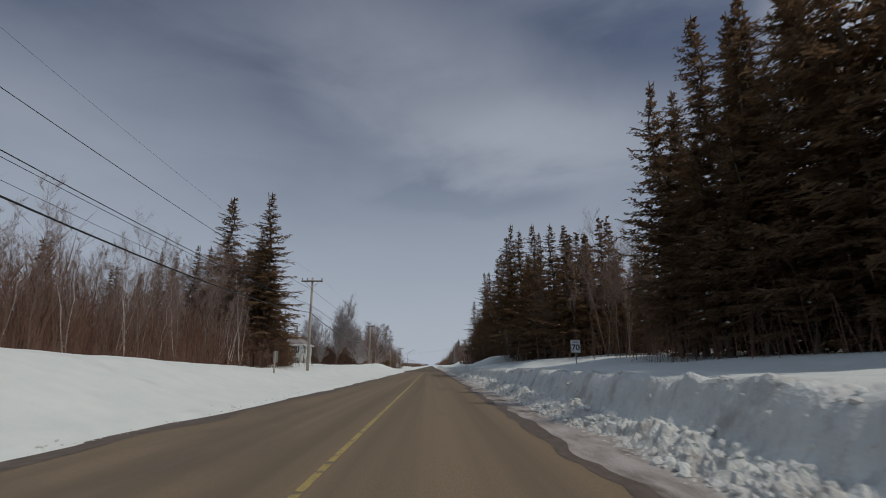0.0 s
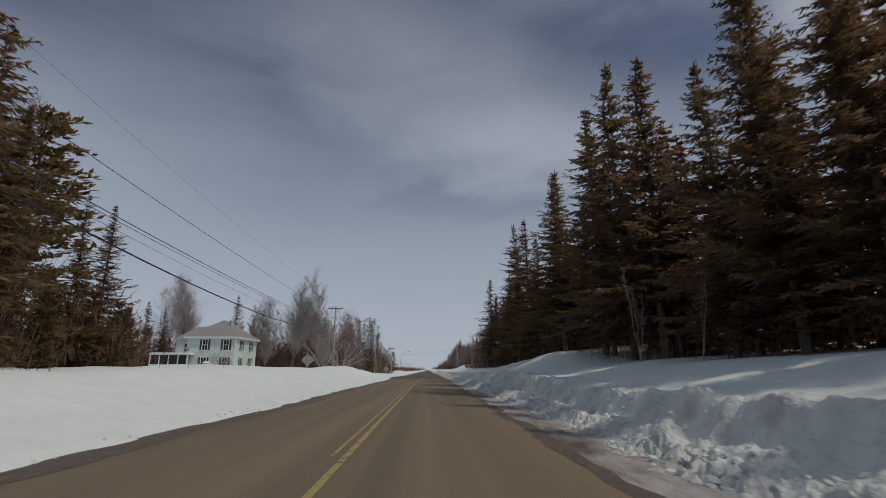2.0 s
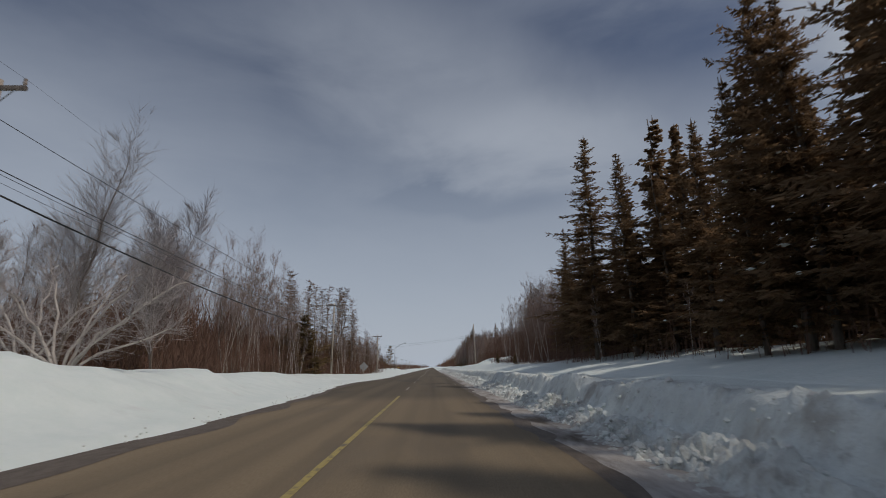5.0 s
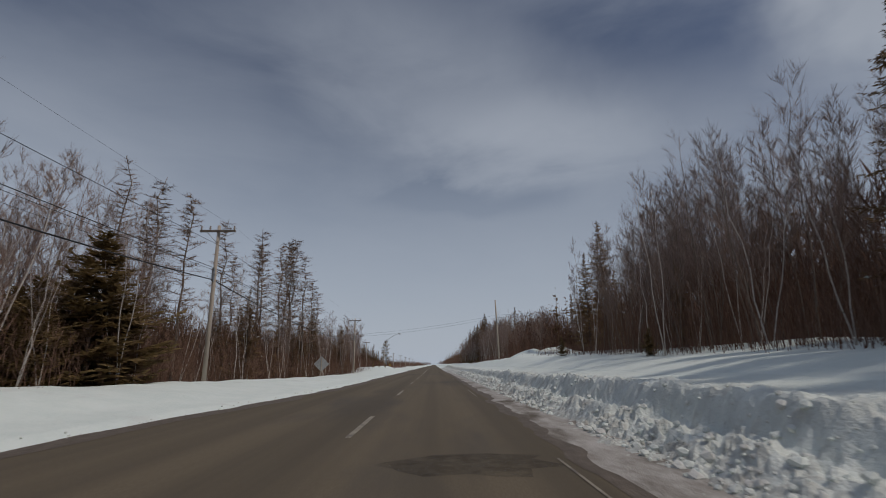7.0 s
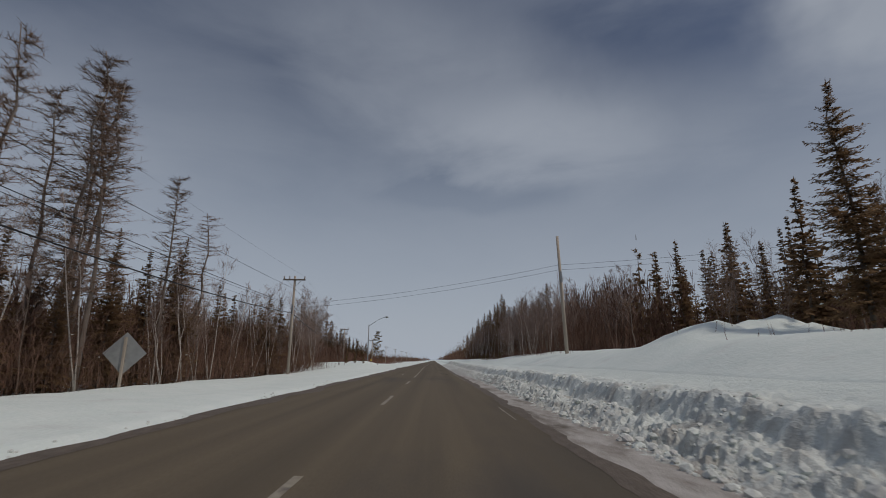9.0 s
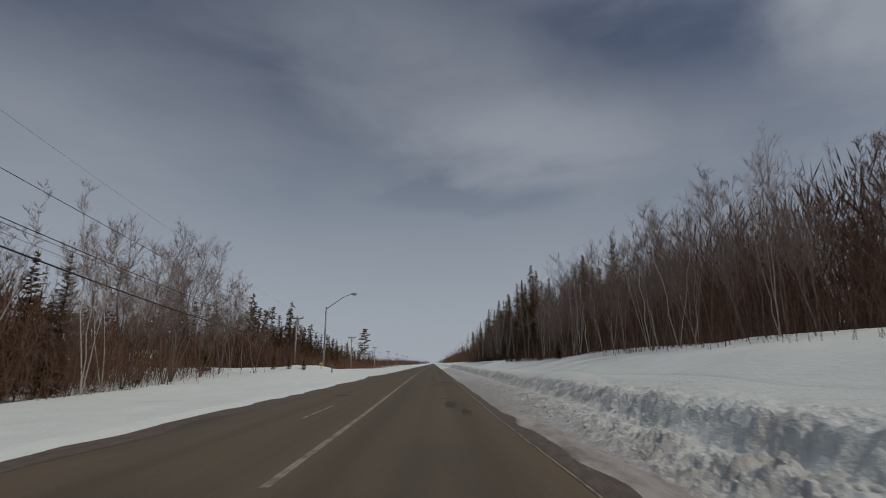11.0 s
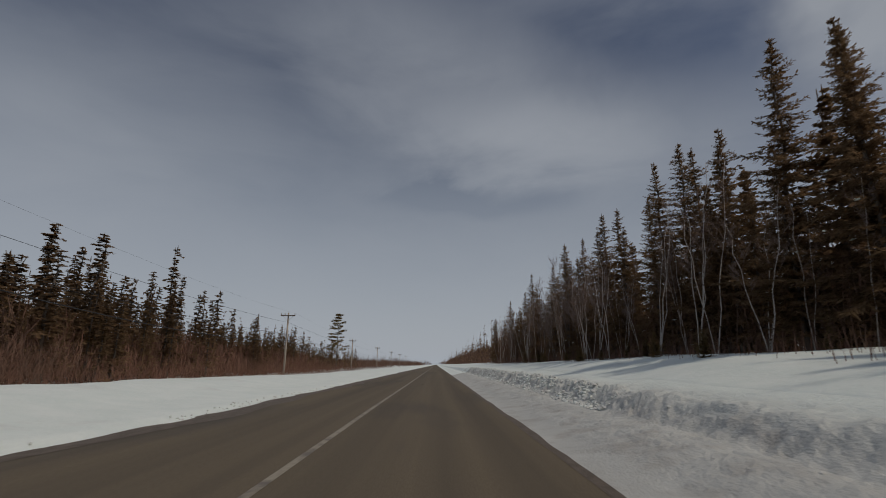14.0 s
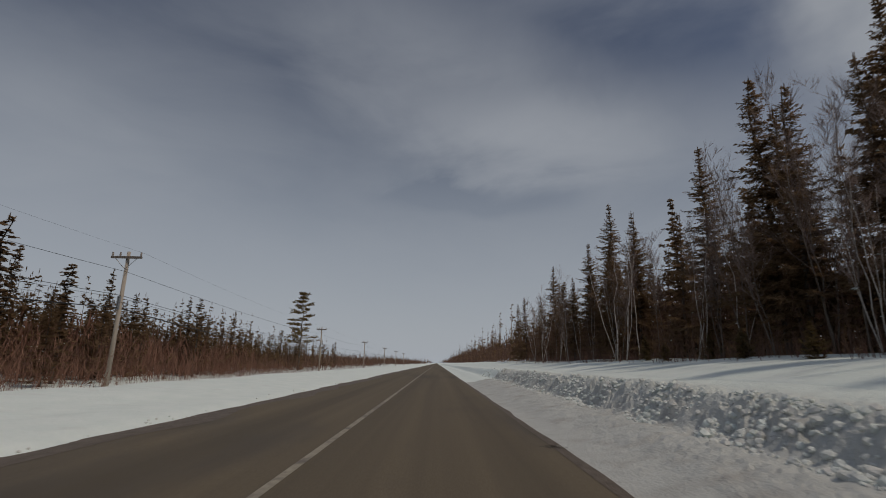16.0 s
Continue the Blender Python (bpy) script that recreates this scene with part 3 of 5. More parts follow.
# Tar-sealed patches and cracks; the broad patch near y 129 is plain dark colour.
rnd = random.Random(4)
for x, y, lx, ly in ((1.3, 64, 0.9, 0.35), (-0.4, 117, 0.8, 0.3), (-3.6, 212, 0.5, 0.5), (2.0, 280.8, 0.26, 0.2), (0.7, 129.2, 1.3, 0.9), (1.2, 226, 1.0, 0.6),
                     (-3.9, 92, 0.4, 1.6), (-0.2, 276.5, 0.05, 0.35), (0.45, 56.6, 0.14, 0.5), (0.6, 57.6, 0.1, 0.4), (1.45, 54.4, 0.3, 0.09), (1.85, 121, 0.34, 0.3), (1.6, 121.8, 0.16, 0.2), (0.8, 210, 0.36, 0.28),
                     (0.85, 207, 0.26, 1.5), (1.25, 204.6, 0.18, 1.1), (-0.95, 273.8, 0.2, 0.42), (-0.8, 274.6, 0.08, 0.5), (-0.98, 271.2, 0.04, 0.22)):
    g = Geo()
    k = 18
    g.add([(x + lx * math.cos(i * math.tau / k) * rnd.uniform(0.6, 1.1), y + ly * math.sin(i * math.tau / k) * rnd.uniform(0.6, 1.1), 0.004) for i in range(k)], [tuple(range(k))])
    tagged(new("dark_patch", g.mesh("dark_patch", DARK_ASPHALT)), "dark patch on the asphalt", "road patch", kind="structure")


# ---- trees ----
UP = Vector((0, 0, 1))


def spruce_parts(seed, h, radius, low, whorl, sprays, droop=0.28, ragged=0.25, club=0.0, broad=1.0, arms=(5, 7), fine=1.0, feather=0):
    """Trunk, needle crown and caught snow of a spruce."""
    r = random.Random(seed)
    trunk, crown, snow = Geo(), Geo(), Geo()

    def spray(p, d, flat, ln, wd):
        """One bough end: a plain blade far off, a feather of thin shoots where it is passed close by."""
        if not feather:
            crown.kite(p, d, flat, ln, wd)
        for i in range(feather):
            f = i / feather
            tip = (d * r.uniform(.7, 1.1) + flat * r.uniform(-.55, .55) + UP * r.uniform(-.28, .22)).normalized()
            crown.sliver(p + d * ln * f * .75, tip, tip.cross(UP + flat * r.uniform(-1, 1)).normalized(), ln * (.72 - .3 * f) * r.uniform(.7, 1.2), wd * .42)

    trunk.tube([(r.uniform(-.05, .05) * i, r.uniform(-.05, .05) * i, h * i / 6 - 0.4 * (i == 0)) for i in range(7)], [h * 0.010 * (1 - i / 6.4) + 0.015 for i in range(7)], 6)
    z = h * low
    bulge = r.uniform(0, 6)
    while z < h * 0.985:
        f = (z - h * low) / (h * (1 - low))
        shape = (1 - f) ** 0.84 * min(1, 0.6 + f * 4) * (1 + 0.17 * math.sin(f * 17 + bulge)) + club * math.exp(-((f - 0.9) / 0.06) ** 2)
        n = r.randint(*arms)
        a0 = r.uniform(0, math.tau)
        for k in range(n):
            if r.random() < 0.07:
                continue
            az = a0 + k * math.tau / n + r.uniform(-.35, .35)
            length = max(0.22, radius * shape * r.uniform(1 - ragged * 1.4, 1 + ragged))
            out = Vector((math.cos(az), math.sin(az), 0))
            side = Vector((-out.y, out.x, 0))
            rise = r.uniform(-.2, .3) + f * 0.5
            base = Vector((0, 0, z + r.uniform(-.45, .45) * whorl * 1.4))
            m = max(2 if sprays < 3 else 3, int(sprays * (0.3 + 0.7 * length / radius)))
            spine = [base + out * length * s + UP * length * (rise * s - droop * 1.6 * s * s + 0.16 * s ** 4) for s in (j / m for j in range(m + 1))]
            for j in range(1, m + 1):
                p, s = spine[j - 1], j / m
                d = (spine[j] - p).normalized()
                ln = (length * 0.36 * (1.0 - 0.6 * s) + 0.16) * r.uniform(.65, 1.25) * fine
                wd = (0.04 + ln * 0.13) * broad
                for sg in (-1, 1):
                    dd = (d * r.uniform(.5, 1.0) + side * sg * r.uniform(.5, 1) - UP * r.uniform(-.05, .5)).normalized()
                    spray(p + d * length / m * r.random(), dd, dd.cross(UP + side * r.uniform(-.9, .9)).normalized(), ln, wd * r.uniform(.8, 1.3))
                dd = (d + UP * r.uniform(-.7, .25) + side * r.uniform(-.4, .4)).normalized()
                spray(p, dd, (side + UP * r.uniform(-1, 1)).normalized(), ln * 0.9, wd)
            if f < 0.5 and r.random() < 0.07:
                c, w = spine[-2], r.uniform(.06, .12)
                snow.add([c + Vector((w * 1.6 * math.cos(q), w * 1.3 * math.sin(q), r.uniform(-.02, .04))) for q in (0, 1.05, 2.1, 3.14, 4.2, 5.2)] + [c + UP * w * .8, c - UP * .05],
                         [(q, (q + 1) % 6, 6) for q in range(6)] + [((q + 1) % 6, q, 7) for q in range(6)])
        z += whorl * r.uniform(.75, 1.25) * (1 - 0.35 * f)
    for side in (Vector((1, 0, 0)), Vector((0, 1, 0))):
        crown.kite(Vector((0, 0, h * 0.95)), UP, side, h * 0.05 + 0.2, 0.06)
    return trunk, crown, snow


def bare_parts(seed, h, spread=0.3, limbs=13, stems=1, fine=5, lean=0.06, first=0.3, twig=0.006, girth=0.0048):
    """Trunk and leafless crown of a broadleaf tree."""
    r = random.Random(seed)
    trunk, crown = Geo(), Geo()
    for s in range(stems):
        a = r.uniform(0, math.tau)
        tilt = Vector((math.cos(a), math.sin(a), 0)) * (lean + (0.16 * r.uniform(.5, 1) if stems > 1 else 0))
        hh = h * (1 if s == 0 else r.uniform(.65, .95))
        n = 8
        pts = [Vector((0, 0, -0.3)) + (UP + tilt) * (hh + .3) * i / n + Vector((r.uniform(-1, 1), r.uniform(-1, 1), 0)) * hh * 0.0045 * min(i, 3) for i in range(n + 1)]
        rad = [hh * girth * (1 - i / (n + 0.35)) + 0.006 for i in range(n + 1)]
        trunk.tube(pts, rad, 4)
        for k in range(limbs):
            f = first + (0.97 - first) * (k + r.random()) / limbs
            i = min(int(f * n), n - 1)
            p = pts[i].lerp(pts[i + 1], f * n - i)
            az = r.uniform(0, math.tau)
            out = Vector((math.cos(az), math.sin(az), r.uniform(1.0, 2.4))).normalized()
            ln = hh * spread * r.uniform(.6, 1.15) * (1.12 - f * 0.75)
            q1 = p + out * ln * 0.5
            q2 = q1 + (out + UP * 0.35 + Vector((r.uniform(-.3, .3), r.uniform(-.3, .3), 0))).normalized() * ln * 0.5
            w = max(0.006, rad[i] * 0.42)
            crown.tube([p, q1, q2], [w, w * .6, w * .2], 3, False)
            for j in range(fine):
                s0 = r.uniform(.25, 1)
                b = p.lerp(q1, s0 * 2) if s0 < .5 else q1.lerp(q2, s0 * 2 - 1)
                d = (out * .7 + Vector((r.uniform(-1, 1), r.uniform(-1, 1), r.uniform(0, 1.1)))).normalized()
                tl = ln * r.uniform(.28, .55)
                e1 = b + d * tl
                crown.spike(b, e1, max(.005, w * .3))
                for _ in range(6):
                    c = b.lerp(e1, r.uniform(.1, 1))
                    d2 = (d + Vector((r.uniform(-.6, .6), r.uniform(-.6, .6), r.uniform(-.1, .8)))).normalized()
                    crown.sliver(c, d2, d2.orthogonal().normalized(), tl * r.uniform(.6, 1.3), twig)
    return trunk, crown


def larch_parts(seed, h):
    """Straight trunk with short thin level branches."""
    r = random.Random(seed)
    trunk, crown = Geo(), Geo()
    trunk.tube([(r.uniform(-.04, .04) * i, r.uniform(-.04, .04) * i, h * i / 8 - .3 * (i == 0)) for i in range(9)], [h * 0.008 * (1 - i / 8.5) + 0.012 for i in range(9)], 5)
    z = h * 0.28
    while z < h * 0.98:
        f = z / h
        for _ in range(r.randint(3, 5)):
            az = r.uniform(0, math.tau)
            out = Vector((math.cos(az), math.sin(az), r.uniform(-.05, .5))).normalized()
            ln = h * 0.17 * (1.12 - f) ** 0.7 * r.uniform(.45, 1.2)
            p = Vector((0, 0, z))
            q = p + out * ln
            crown.spike(p, q, 0.024)
            for _ in range(26):
                c = p.lerp(q, r.uniform(.1, 1))
                d = (out * .5 + Vector((r.uniform(-1, 1), r.uniform(-1, 1), r.uniform(-.4, .8)))).normalized()
                crown.sliver(c, d, d.orthogonal().normalized(), r.uniform(.2, .55), 0.013)
        z += h * 0.022 * r.uniform(.6, 1.4)
    return trunk, crown


def white_pine_parts(seed, h):
    """A tall pine with open shelves of needles."""
    r = random.Random(seed)
    trunk, crown = Geo(), Geo()
    trunk.tube([(r.uniform(-.06, .06) * i, 0, h * i / 7 - .3 * (i == 0)) for i in range(8)], [h * 0.011 * (1 - i / 7.6) + 0.02 for i in range(8)], 6)
    z = h * 0.34
    while z < h * 0.98:
        f = (z / h - 0.34) / 0.66
        for k in range(r.randint(4, 5)):
            az = r.uniform(0, math.tau)
            out = Vector((math.cos(az), math.sin(az), r.uniform(.0, .35)))
            ln = h * 0.185 * (1 - f) ** 0.6 * r.uniform(.5, 1.1) + .3
            p = Vector((0, 0, z))
            q = p + out * ln
            crown.spike(p, q, 0.03)
            for _ in range(40):
                c = p.lerp(q, r.uniform(.3, 1.02)) + Vector((r.uniform(-.3, .3), r.uniform(-.3, .3), r.uniform(-.1, .18)))
                d = (out * .4 + Vector((r.uniform(-1, 1), r.uniform(-1, 1), r.uniform(-.1, .8)))).normalized()
                crown.kite(c, d, d.orthogonal().normalized(), r.uniform(.3, .55), 0.08)
        z += h * 0.05 * r.uniform(.8, 1.2)
    return trunk, crown


KINDS = {
    "spruce_tree": (lambda s: spruce_parts(s, 16, 3.0, 0.05 + 0.02 * (s % 3), 0.40, 13, droop=0.2, ragged=0.34, fine=0.78, broad=1.1, feather=3), 16, 6, BARK, NEEDLE, "dark green spruce tree in roadside snow", "tree", "roadside spruces"),
    "wood_spruce": (lambda s: spruce_parts(s, 15, 2.6, 0.05, 0.7, 5, ragged=0.36, broad=2.2), 15, 5, BARK, NEEDLE, "dark green spruce tree deep in the wood", "tree", "spruces in the wood"),
    "slender_spruce": (lambda s: spruce_parts(s, 12, 1.15, 0.18, 0.5, 3, droop=0.4, ragged=0.45, club=0.25, broad=1.9, arms=(4, 5)), 12, 4, BARK, NEEDLE, "slender ragged black spruce in the bog woods", "tree", "slender spruces"),
    "bare_tree": (lambda s: bare_parts(s, 11, 0.26, 16, 1 + s % 3, 8, lean=0.04, first=0.30, twig=0.0055, girth=0.0036), 11, 6, GREY_BARK, TWIG, "leafless grey-brown broadleaf tree at the wood's edge", "tree", "leafless trees"),
    "birch_tree": (lambda s: bare_parts(s, 9, 0.2, 12, 1 + s % 3, 5, lean=0.05, first=0.42, girth=0.003), 9, 5, BIRCH, TWIG, "leafless pale-barked birch in the snow", "tree", "birches"),
    "frosted_tree": (lambda s: bare_parts(s, 13, 0.36, 30, 2 + s % 2, 16, first=0.18, twig=0.009, girth=0.006), 13, 3, GREY_BARK, PALE_TWIG, "wide leafless tree with pale frosted twigs", "tree", "frosted trees by the house"),
    "larch_tree": (lambda s: larch_parts(s, 16), 16, 4, GREY_BARK, LARCH_TWIG, "bare larch with a straight trunk and short branches", "tree", "larches"),
    "pine_tree": (lambda s: white_pine_parts(s, 13), 13, 3, BARK, PINE_NEEDLE, "tall pine with open layered branches beside the road", "tree", "pines"),
    "young_pine": (lambda s: spruce_parts(s, 5, 1.5, 0.03, 0.3, 9, droop=-0.1, ragged=0.3, broad=1.2, feather=4), 5, 2, BARK, PINE_NEEDLE, "bushy olive-green young pine at the roadside", "tree", "young pines"),
}
MADE = {}
plant_rnd = random.Random(11)


def plant(kind, x, y, h, turn=None, wide=1.0):
    """A tree of the given height; those alike share their meshes."""
    build, full, variants, bark, leaf, label, category, group = KINDS[kind]
    k = plant_rnd.randrange(variants)
    m = pose(x, y, gz(x, y) - 0.05, plant_rnd.uniform(-1.5, 1.5), plant_rnd.uniform(-1.5, 1.5), plant_rnd.uniform(0, 360) if turn is None else turn)
    s = h / full
    m = m @ Matrix.Diagonal((s * wide, s * wide, s, 1))
    if (kind, k) in MADE:
        first, scl = MADE[kind, k]
        return copy_thing(first, m @ Matrix.Diagonal((1 / scl[0], 1 / scl[1], 1 / scl[2], 1)))
    root = thing(kind, label, category, m, group)
    trunk, crown, *more = build(100 + 7 * k)
    part("trunk", trunk, bark, root, smooth=True)
    part("crown", crown, leaf, root)
    if more and more[0].v and kind == "spruce_tree":
        part("snow_clumps", more[0], SNOW, root, "small clumps of snow caught on lower boughs")
    MADE[kind, k] = (root, (s * wide, s * wide, s))
    return root


def scatter(kind, count, xr, yr, hr, wide=1.0, seed=0, gap=1.0):
    r = random.Random(seed)
    done = []
    for _ in range(count * 6):
        x, y = r.uniform(*xr), r.uniform(*yr)
        if all((x - u) ** 2 + (y - v) ** 2 > gap * gap for u, v in done):
            done.append((x, y))
            plant(kind, x, y, r.uniform(*hr), wide=wide * r.uniform(.85, 1.15))
            if len(done) == count:
                return


# Tall spruces along the right of the road, from the start to the bend of the wood's edge.
for x, y, h in ((10.8, 37.7, 10), (10.9, 42.2, 12), (10.8, 46.3, 12.4), (10.9, 49.5, 14.4), (10.8, 52.6, 12), (10.9, 58, 16), (10.8, 61.2, 17.6), (10.6, 64.8, 16.6), (10.6, 73.5, 15.2),
                (10.9, 76.6, 17), (11, 83.9, 12.8), (10.9, 88.4, 16.2), (10.9, 93.5, 17.4), (11.2, 97, 15), (11, 101.4, 13.4), (10.4, 118, 15)):
    plant("spruce_tree", x, y, h, wide=1.12)
for x, y, h in ((12.6, 12.5, 15.5), (12.4, 20, 16), (12.2, 23.6, 15.2), (12.5, 22, 13.6), (13, 17.5, 15), (12.2, 125, 12.4), (12.4, 127.2, 11.6), (12.1, 129.4, 11.6), (12.8, 131.6, 10.4), (13.4, 134, 10),
                (17.3, 169.8, 13.4), (17, 174.6, 11.2)):
    plant("spruce_tree", x, y, h)
scatter("spruce_tree", 11, (12.2, 15.2), (7, 19), (11.5, 15), wide=1.1, seed=1, gap=1.8)
scatter("spruce_tree", 8, (11.7, 13.6), (15, 24.5), (9, 13), wide=1.15, seed=71, gap=1.6)
scatter("wood_spruce", 10, (11, 16), (37, 48), (8, 12), seed=2, gap=1.7)
scatter("bare_tree", 9, (10.6, 13), (26.5, 37), (6.5, 9.5), seed=95, gap=1.0)
scatter("spruce_tree", 3, (12.5, 14), (30, 36), (7, 8.5), seed=96, gap=1.5)
scatter("spruce_tree", 18, (10.2, 12.4), (48, 116), (8, 12), wide=1.15, seed=3, gap=2.2)
scatter("wood_spruce", 40, (12.5, 20), (46, 120), (10, 15), wide=1.2, seed=73, gap=1.8)
scatter("wood_spruce", 16, (13, 20), (2, 25), (8, 11), wide=1.2, seed=74, gap=1.8)
scatter("wood_spruce", 8, (14, 20), (26, 44), (6, 8), wide=1.2, seed=97, gap=1.8)
scatter("wood_spruce", 12, (17, 24), (118, 131), (7, 9.5), seed=4, gap=2)
scatter("wood_spruce", 6, (18, 25), (134, 162), (5, 7), seed=99, gap=2)
scatter("spruce_tree", 6, (12, 15.5), (119, 130), (7.5, 9.5), wide=1.1, seed=5, gap=1.5)
scatter("bare_tree", 4, (10.6, 12), (32, 47), (7, 10), seed=6, gap=1.2)
scatter("birch_tree", 8, (8.8, 9.6), (40, 118), (2.5, 5), seed=7, gap=3)
# Leafless stretch on the right.
scatter("bare_tree", 40, (11, 15.5), (137, 156), (7.2, 9.6), seed=8, gap=0.8)
scatter("birch_tree", 16, (9.6, 13), (128, 156), (4, 8), seed=9, gap=1.2)
plant("spruce_tree", 12.6, 146, 4.5)
# Clearing with a drive, and the woods set back behind it.
scatter("wood_spruce", 26, (25, 34), (184, 212), (8, 12), seed=10, gap=2)
scatter("bare_tree", 12, (20, 32), (176, 206), (6, 9), seed=11, gap=1.5)
plant("bare_tree", 16.5, 196, 6.5, wide=1.5)
# Leafless then spruce wood on the right.
scatter("bare_tree", 60, (11.6, 15.5), (205, 243), (5.6, 8.4), seed=12, gap=0.7)
scatter("birch_tree", 26, (10.2, 13), (206, 252), (3.5, 7), seed=13, gap=1.0)
for x, y, h in ((14, 258.4, 13.3), (14.2, 255, 11.9), (14, 280.4, 10.8), (14, 232.8, 9), (14, 262.4, 11.2), (14.2, 265, 11.4), (14.6, 266.7, 12.5), (14.4, 269.5, 12.4), (14, 275.5, 11.2), (14.4, 280, 12.2), (14, 285.2, 11.6), (14, 291.4, 12.6), (13.8, 295.7, 11),
                (13.6, 304.4, 10.2), (14, 310.2, 12.6), (13.6, 328, 11), (12.6, 341, 9), (13.8, 354, 9.6), (14.2, 233.4, 9.2), (14.6, 235.8, 8.8), (20, 241.8, 13), (14, 247, 9.5)):
    plant("spruce_tree", x, y, h)
scatter("spruce_tree", 24, (12.8, 14.8), (244, 335), (7.5, 11), seed=75, gap=2)
scatter("wood_spruce", 46, (15, 22), (243, 345), (8.5, 11.5), wide=1.1, seed=14, gap=1.9)
scatter("birch_tree", 40, (10.8, 13.2), (246, 330), (5, 9), seed=15, gap=1.0)
scatter("bare_tree", 18, (12, 16), (270, 345), (6, 9), seed=16, gap=1.4)
for x, y, h in ((13.6, 244.6, 8.6), (15.4, 245.6, 10.8), (17.4, 243.4, 9.2)):
    plant("frosted_tree", x, y, h)
for x, y, h in ((12.6, 286.2, 8.8), (13.4, 288.4, 9.6), (12.2, 289.6, 8.4), (13, 284, 8.6), (12.4, 291.4, 9)):
    plant("bare_tree", x, y, h)

# The left of the road: saplings, two great spruces, the yard, larches, brush and bog.
plant("spruce_tree", -17.1, 50.8, 18.8, wide=1.3)
plant("spruce_tree", -24.5, 56.9, 20.5, wide=1.3)
plant("spruce_tree", -18.8, 52.5, 12, wide=1.3)
plant("spruce_tree", -17.4, 52.6, 7, wide=1.4)
plant("spruce_tree", -20.5, 50, 9, wide=1.3)
plant("spruce_tree", -20.0, 55.5, 16)
plant("spruce_tree", -18.6, 56, 12)
plant("young_pine", -17.2, 57.4, 3.6, wide=1.2)
for x, y, h, w in ((-22.6, 62, 15, 1.3), (-25.4, 60.4, 13.5, 1.3), (-20.6, 59.6, 10, 1.4)):
    plant("pine_tree", x, y, h, wide=w)
plant("spruce_tree", -19.6, 62.6, 9.8, wide=0.75)
for x, y, h in ((-19.4, 63.6, 4.2), (-22, 64.6, 4.8), (-24, 66.2, 5.2), (-18.8, 65, 3.0), (-26.5, 64, 5)):
    plant("young_pine", x, y, h, wide=1.45)
plant("spruce_tree", -30, 80.3, 15)
plant("spruce_tree", -33, 82, 10)
plant("young_pine", -25.5, 77, 5, wide=1.3)
plant("young_pine", -27.5, 79, 5.6, wide=1.3)
scatter("spruce_tree", 6, (-30, -21.5), (51, 56), (9, 14), seed=17, gap=1.8)
scatter("wood_spruce", 16, (-50, -26), (57, 76), (9, 13), seed=76, gap=2)
scatter("wood_spruce", 20, (-52, -27), (12, 52), (9, 12.5), seed=18, gap=2.5)
scatter("bare_tree", 28, (-22, -14.5), (15, 36), (5.5, 8), seed=19, gap=1.0)
scatter("bare_tree", 12, (-27, -19), (50, 58), (11, 13.5), seed=103, gap=1.2)
scatter("bare_tree", 8, (14, 18), (156, 163), (7, 9), seed=105, gap=1.0)
scatter("birch_tree", 26, (-22, -13.5), (10, 50), (4, 8), seed=20, gap=1.0)
scatter("wood_spruce", 24, (-82, -52), (76, 150), (11, 15), seed=21, gap=3)
plant("frosted_tree", -14.6, 103.6, 4.6, wide=1.2)
plant("frosted_tree", -25.4, 112, 6, wide=1.1)
plant("spruce_tree", -45.3, 149.6, 18.3)
plant("spruce_tree", -42, 152, 14)
for x, y, h in ((-50.5, 124, 12.6), (-47.8, 124.6, 11.4), (-53.4, 123, 11.2), (-55.5, 125, 10)):
    plant("spruce_tree", x, y, h)
for x, y, h in ((-46, 129, 17), (-40, 118, 15), (-22.9, 118, 15.3), (-24.5, 130, 15), (-33, 131, 13.5), (-17.5, 119, 9.5), (-51, 130, 15.5), (-19.5, 124, 12), (-30, 124, 12)):
    plant("frosted_tree", x, y, h)
scatter("bare_tree", 26, (-24, -15), (124, 152), (9, 11.5), seed=78, gap=1.0)
scatter("birch_tree", 16, (-16, -13.6), (124, 150), (5, 8), seed=79, gap=0.9)
scatter("birch_tree", 46, (-17, -12.6), (120, 214), (5.5, 9), seed=23, gap=1.0)
for x, y, h in ((-20.8, 181.3, 17), (-16.9, 178.7, 16), (-14.6, 176.7, 14), (-20.4, 156.3, 15.6), (-18.3, 181, 17.2), (-17.2, 155, 13.5), (-15.6, 184, 12.5), (-22.5, 176, 14), (-18, 163.5, 14.5), (-18, 172, 16), (-18.2, 149.5, 13.8), (-18.5, 152.5, 12.2)):
    plant("larch_tree", x, y, h)
plant("young_pine", -14.6, 143.2, 6.4, wide=1.75)
plant("young_pine", -16.6, 144.6, 5.4, wide=1.7)
plant("young_pine", -15.8, 146, 5, wide=1.2)
plant("young_pine", -14.2, 145, 3.6, wide=1.9)
plant("young_pine", -17.8, 143, 4.4, wide=1.8)
plant("young_pine", -14.8, 140.5, 4, wide=1.3)
plant("larch_tree", -16, 173, 14.4)
plant("larch_tree", -16.4, 177.4, 16.4)
scatter("spruce_tree", 14, (-19, -14.5), (158, 214), (4.5, 8), seed=77, gap=2)
scatter("wood_spruce", 46, (-27, -15.6), (150, 216), (4.5, 8.5), seed=24, gap=1.6)
plant("spruce_tree", -16.2, 186.6, 9.2)
plant("larch_tree", -16.3, 189.8, 12, wide=1.3)
plant("spruce_tree", -18, 196.5, 8)
scatter("bare_tree", 20, (-22, -14), (160, 228), (5.5, 8.5), seed=25, gap=1.2)
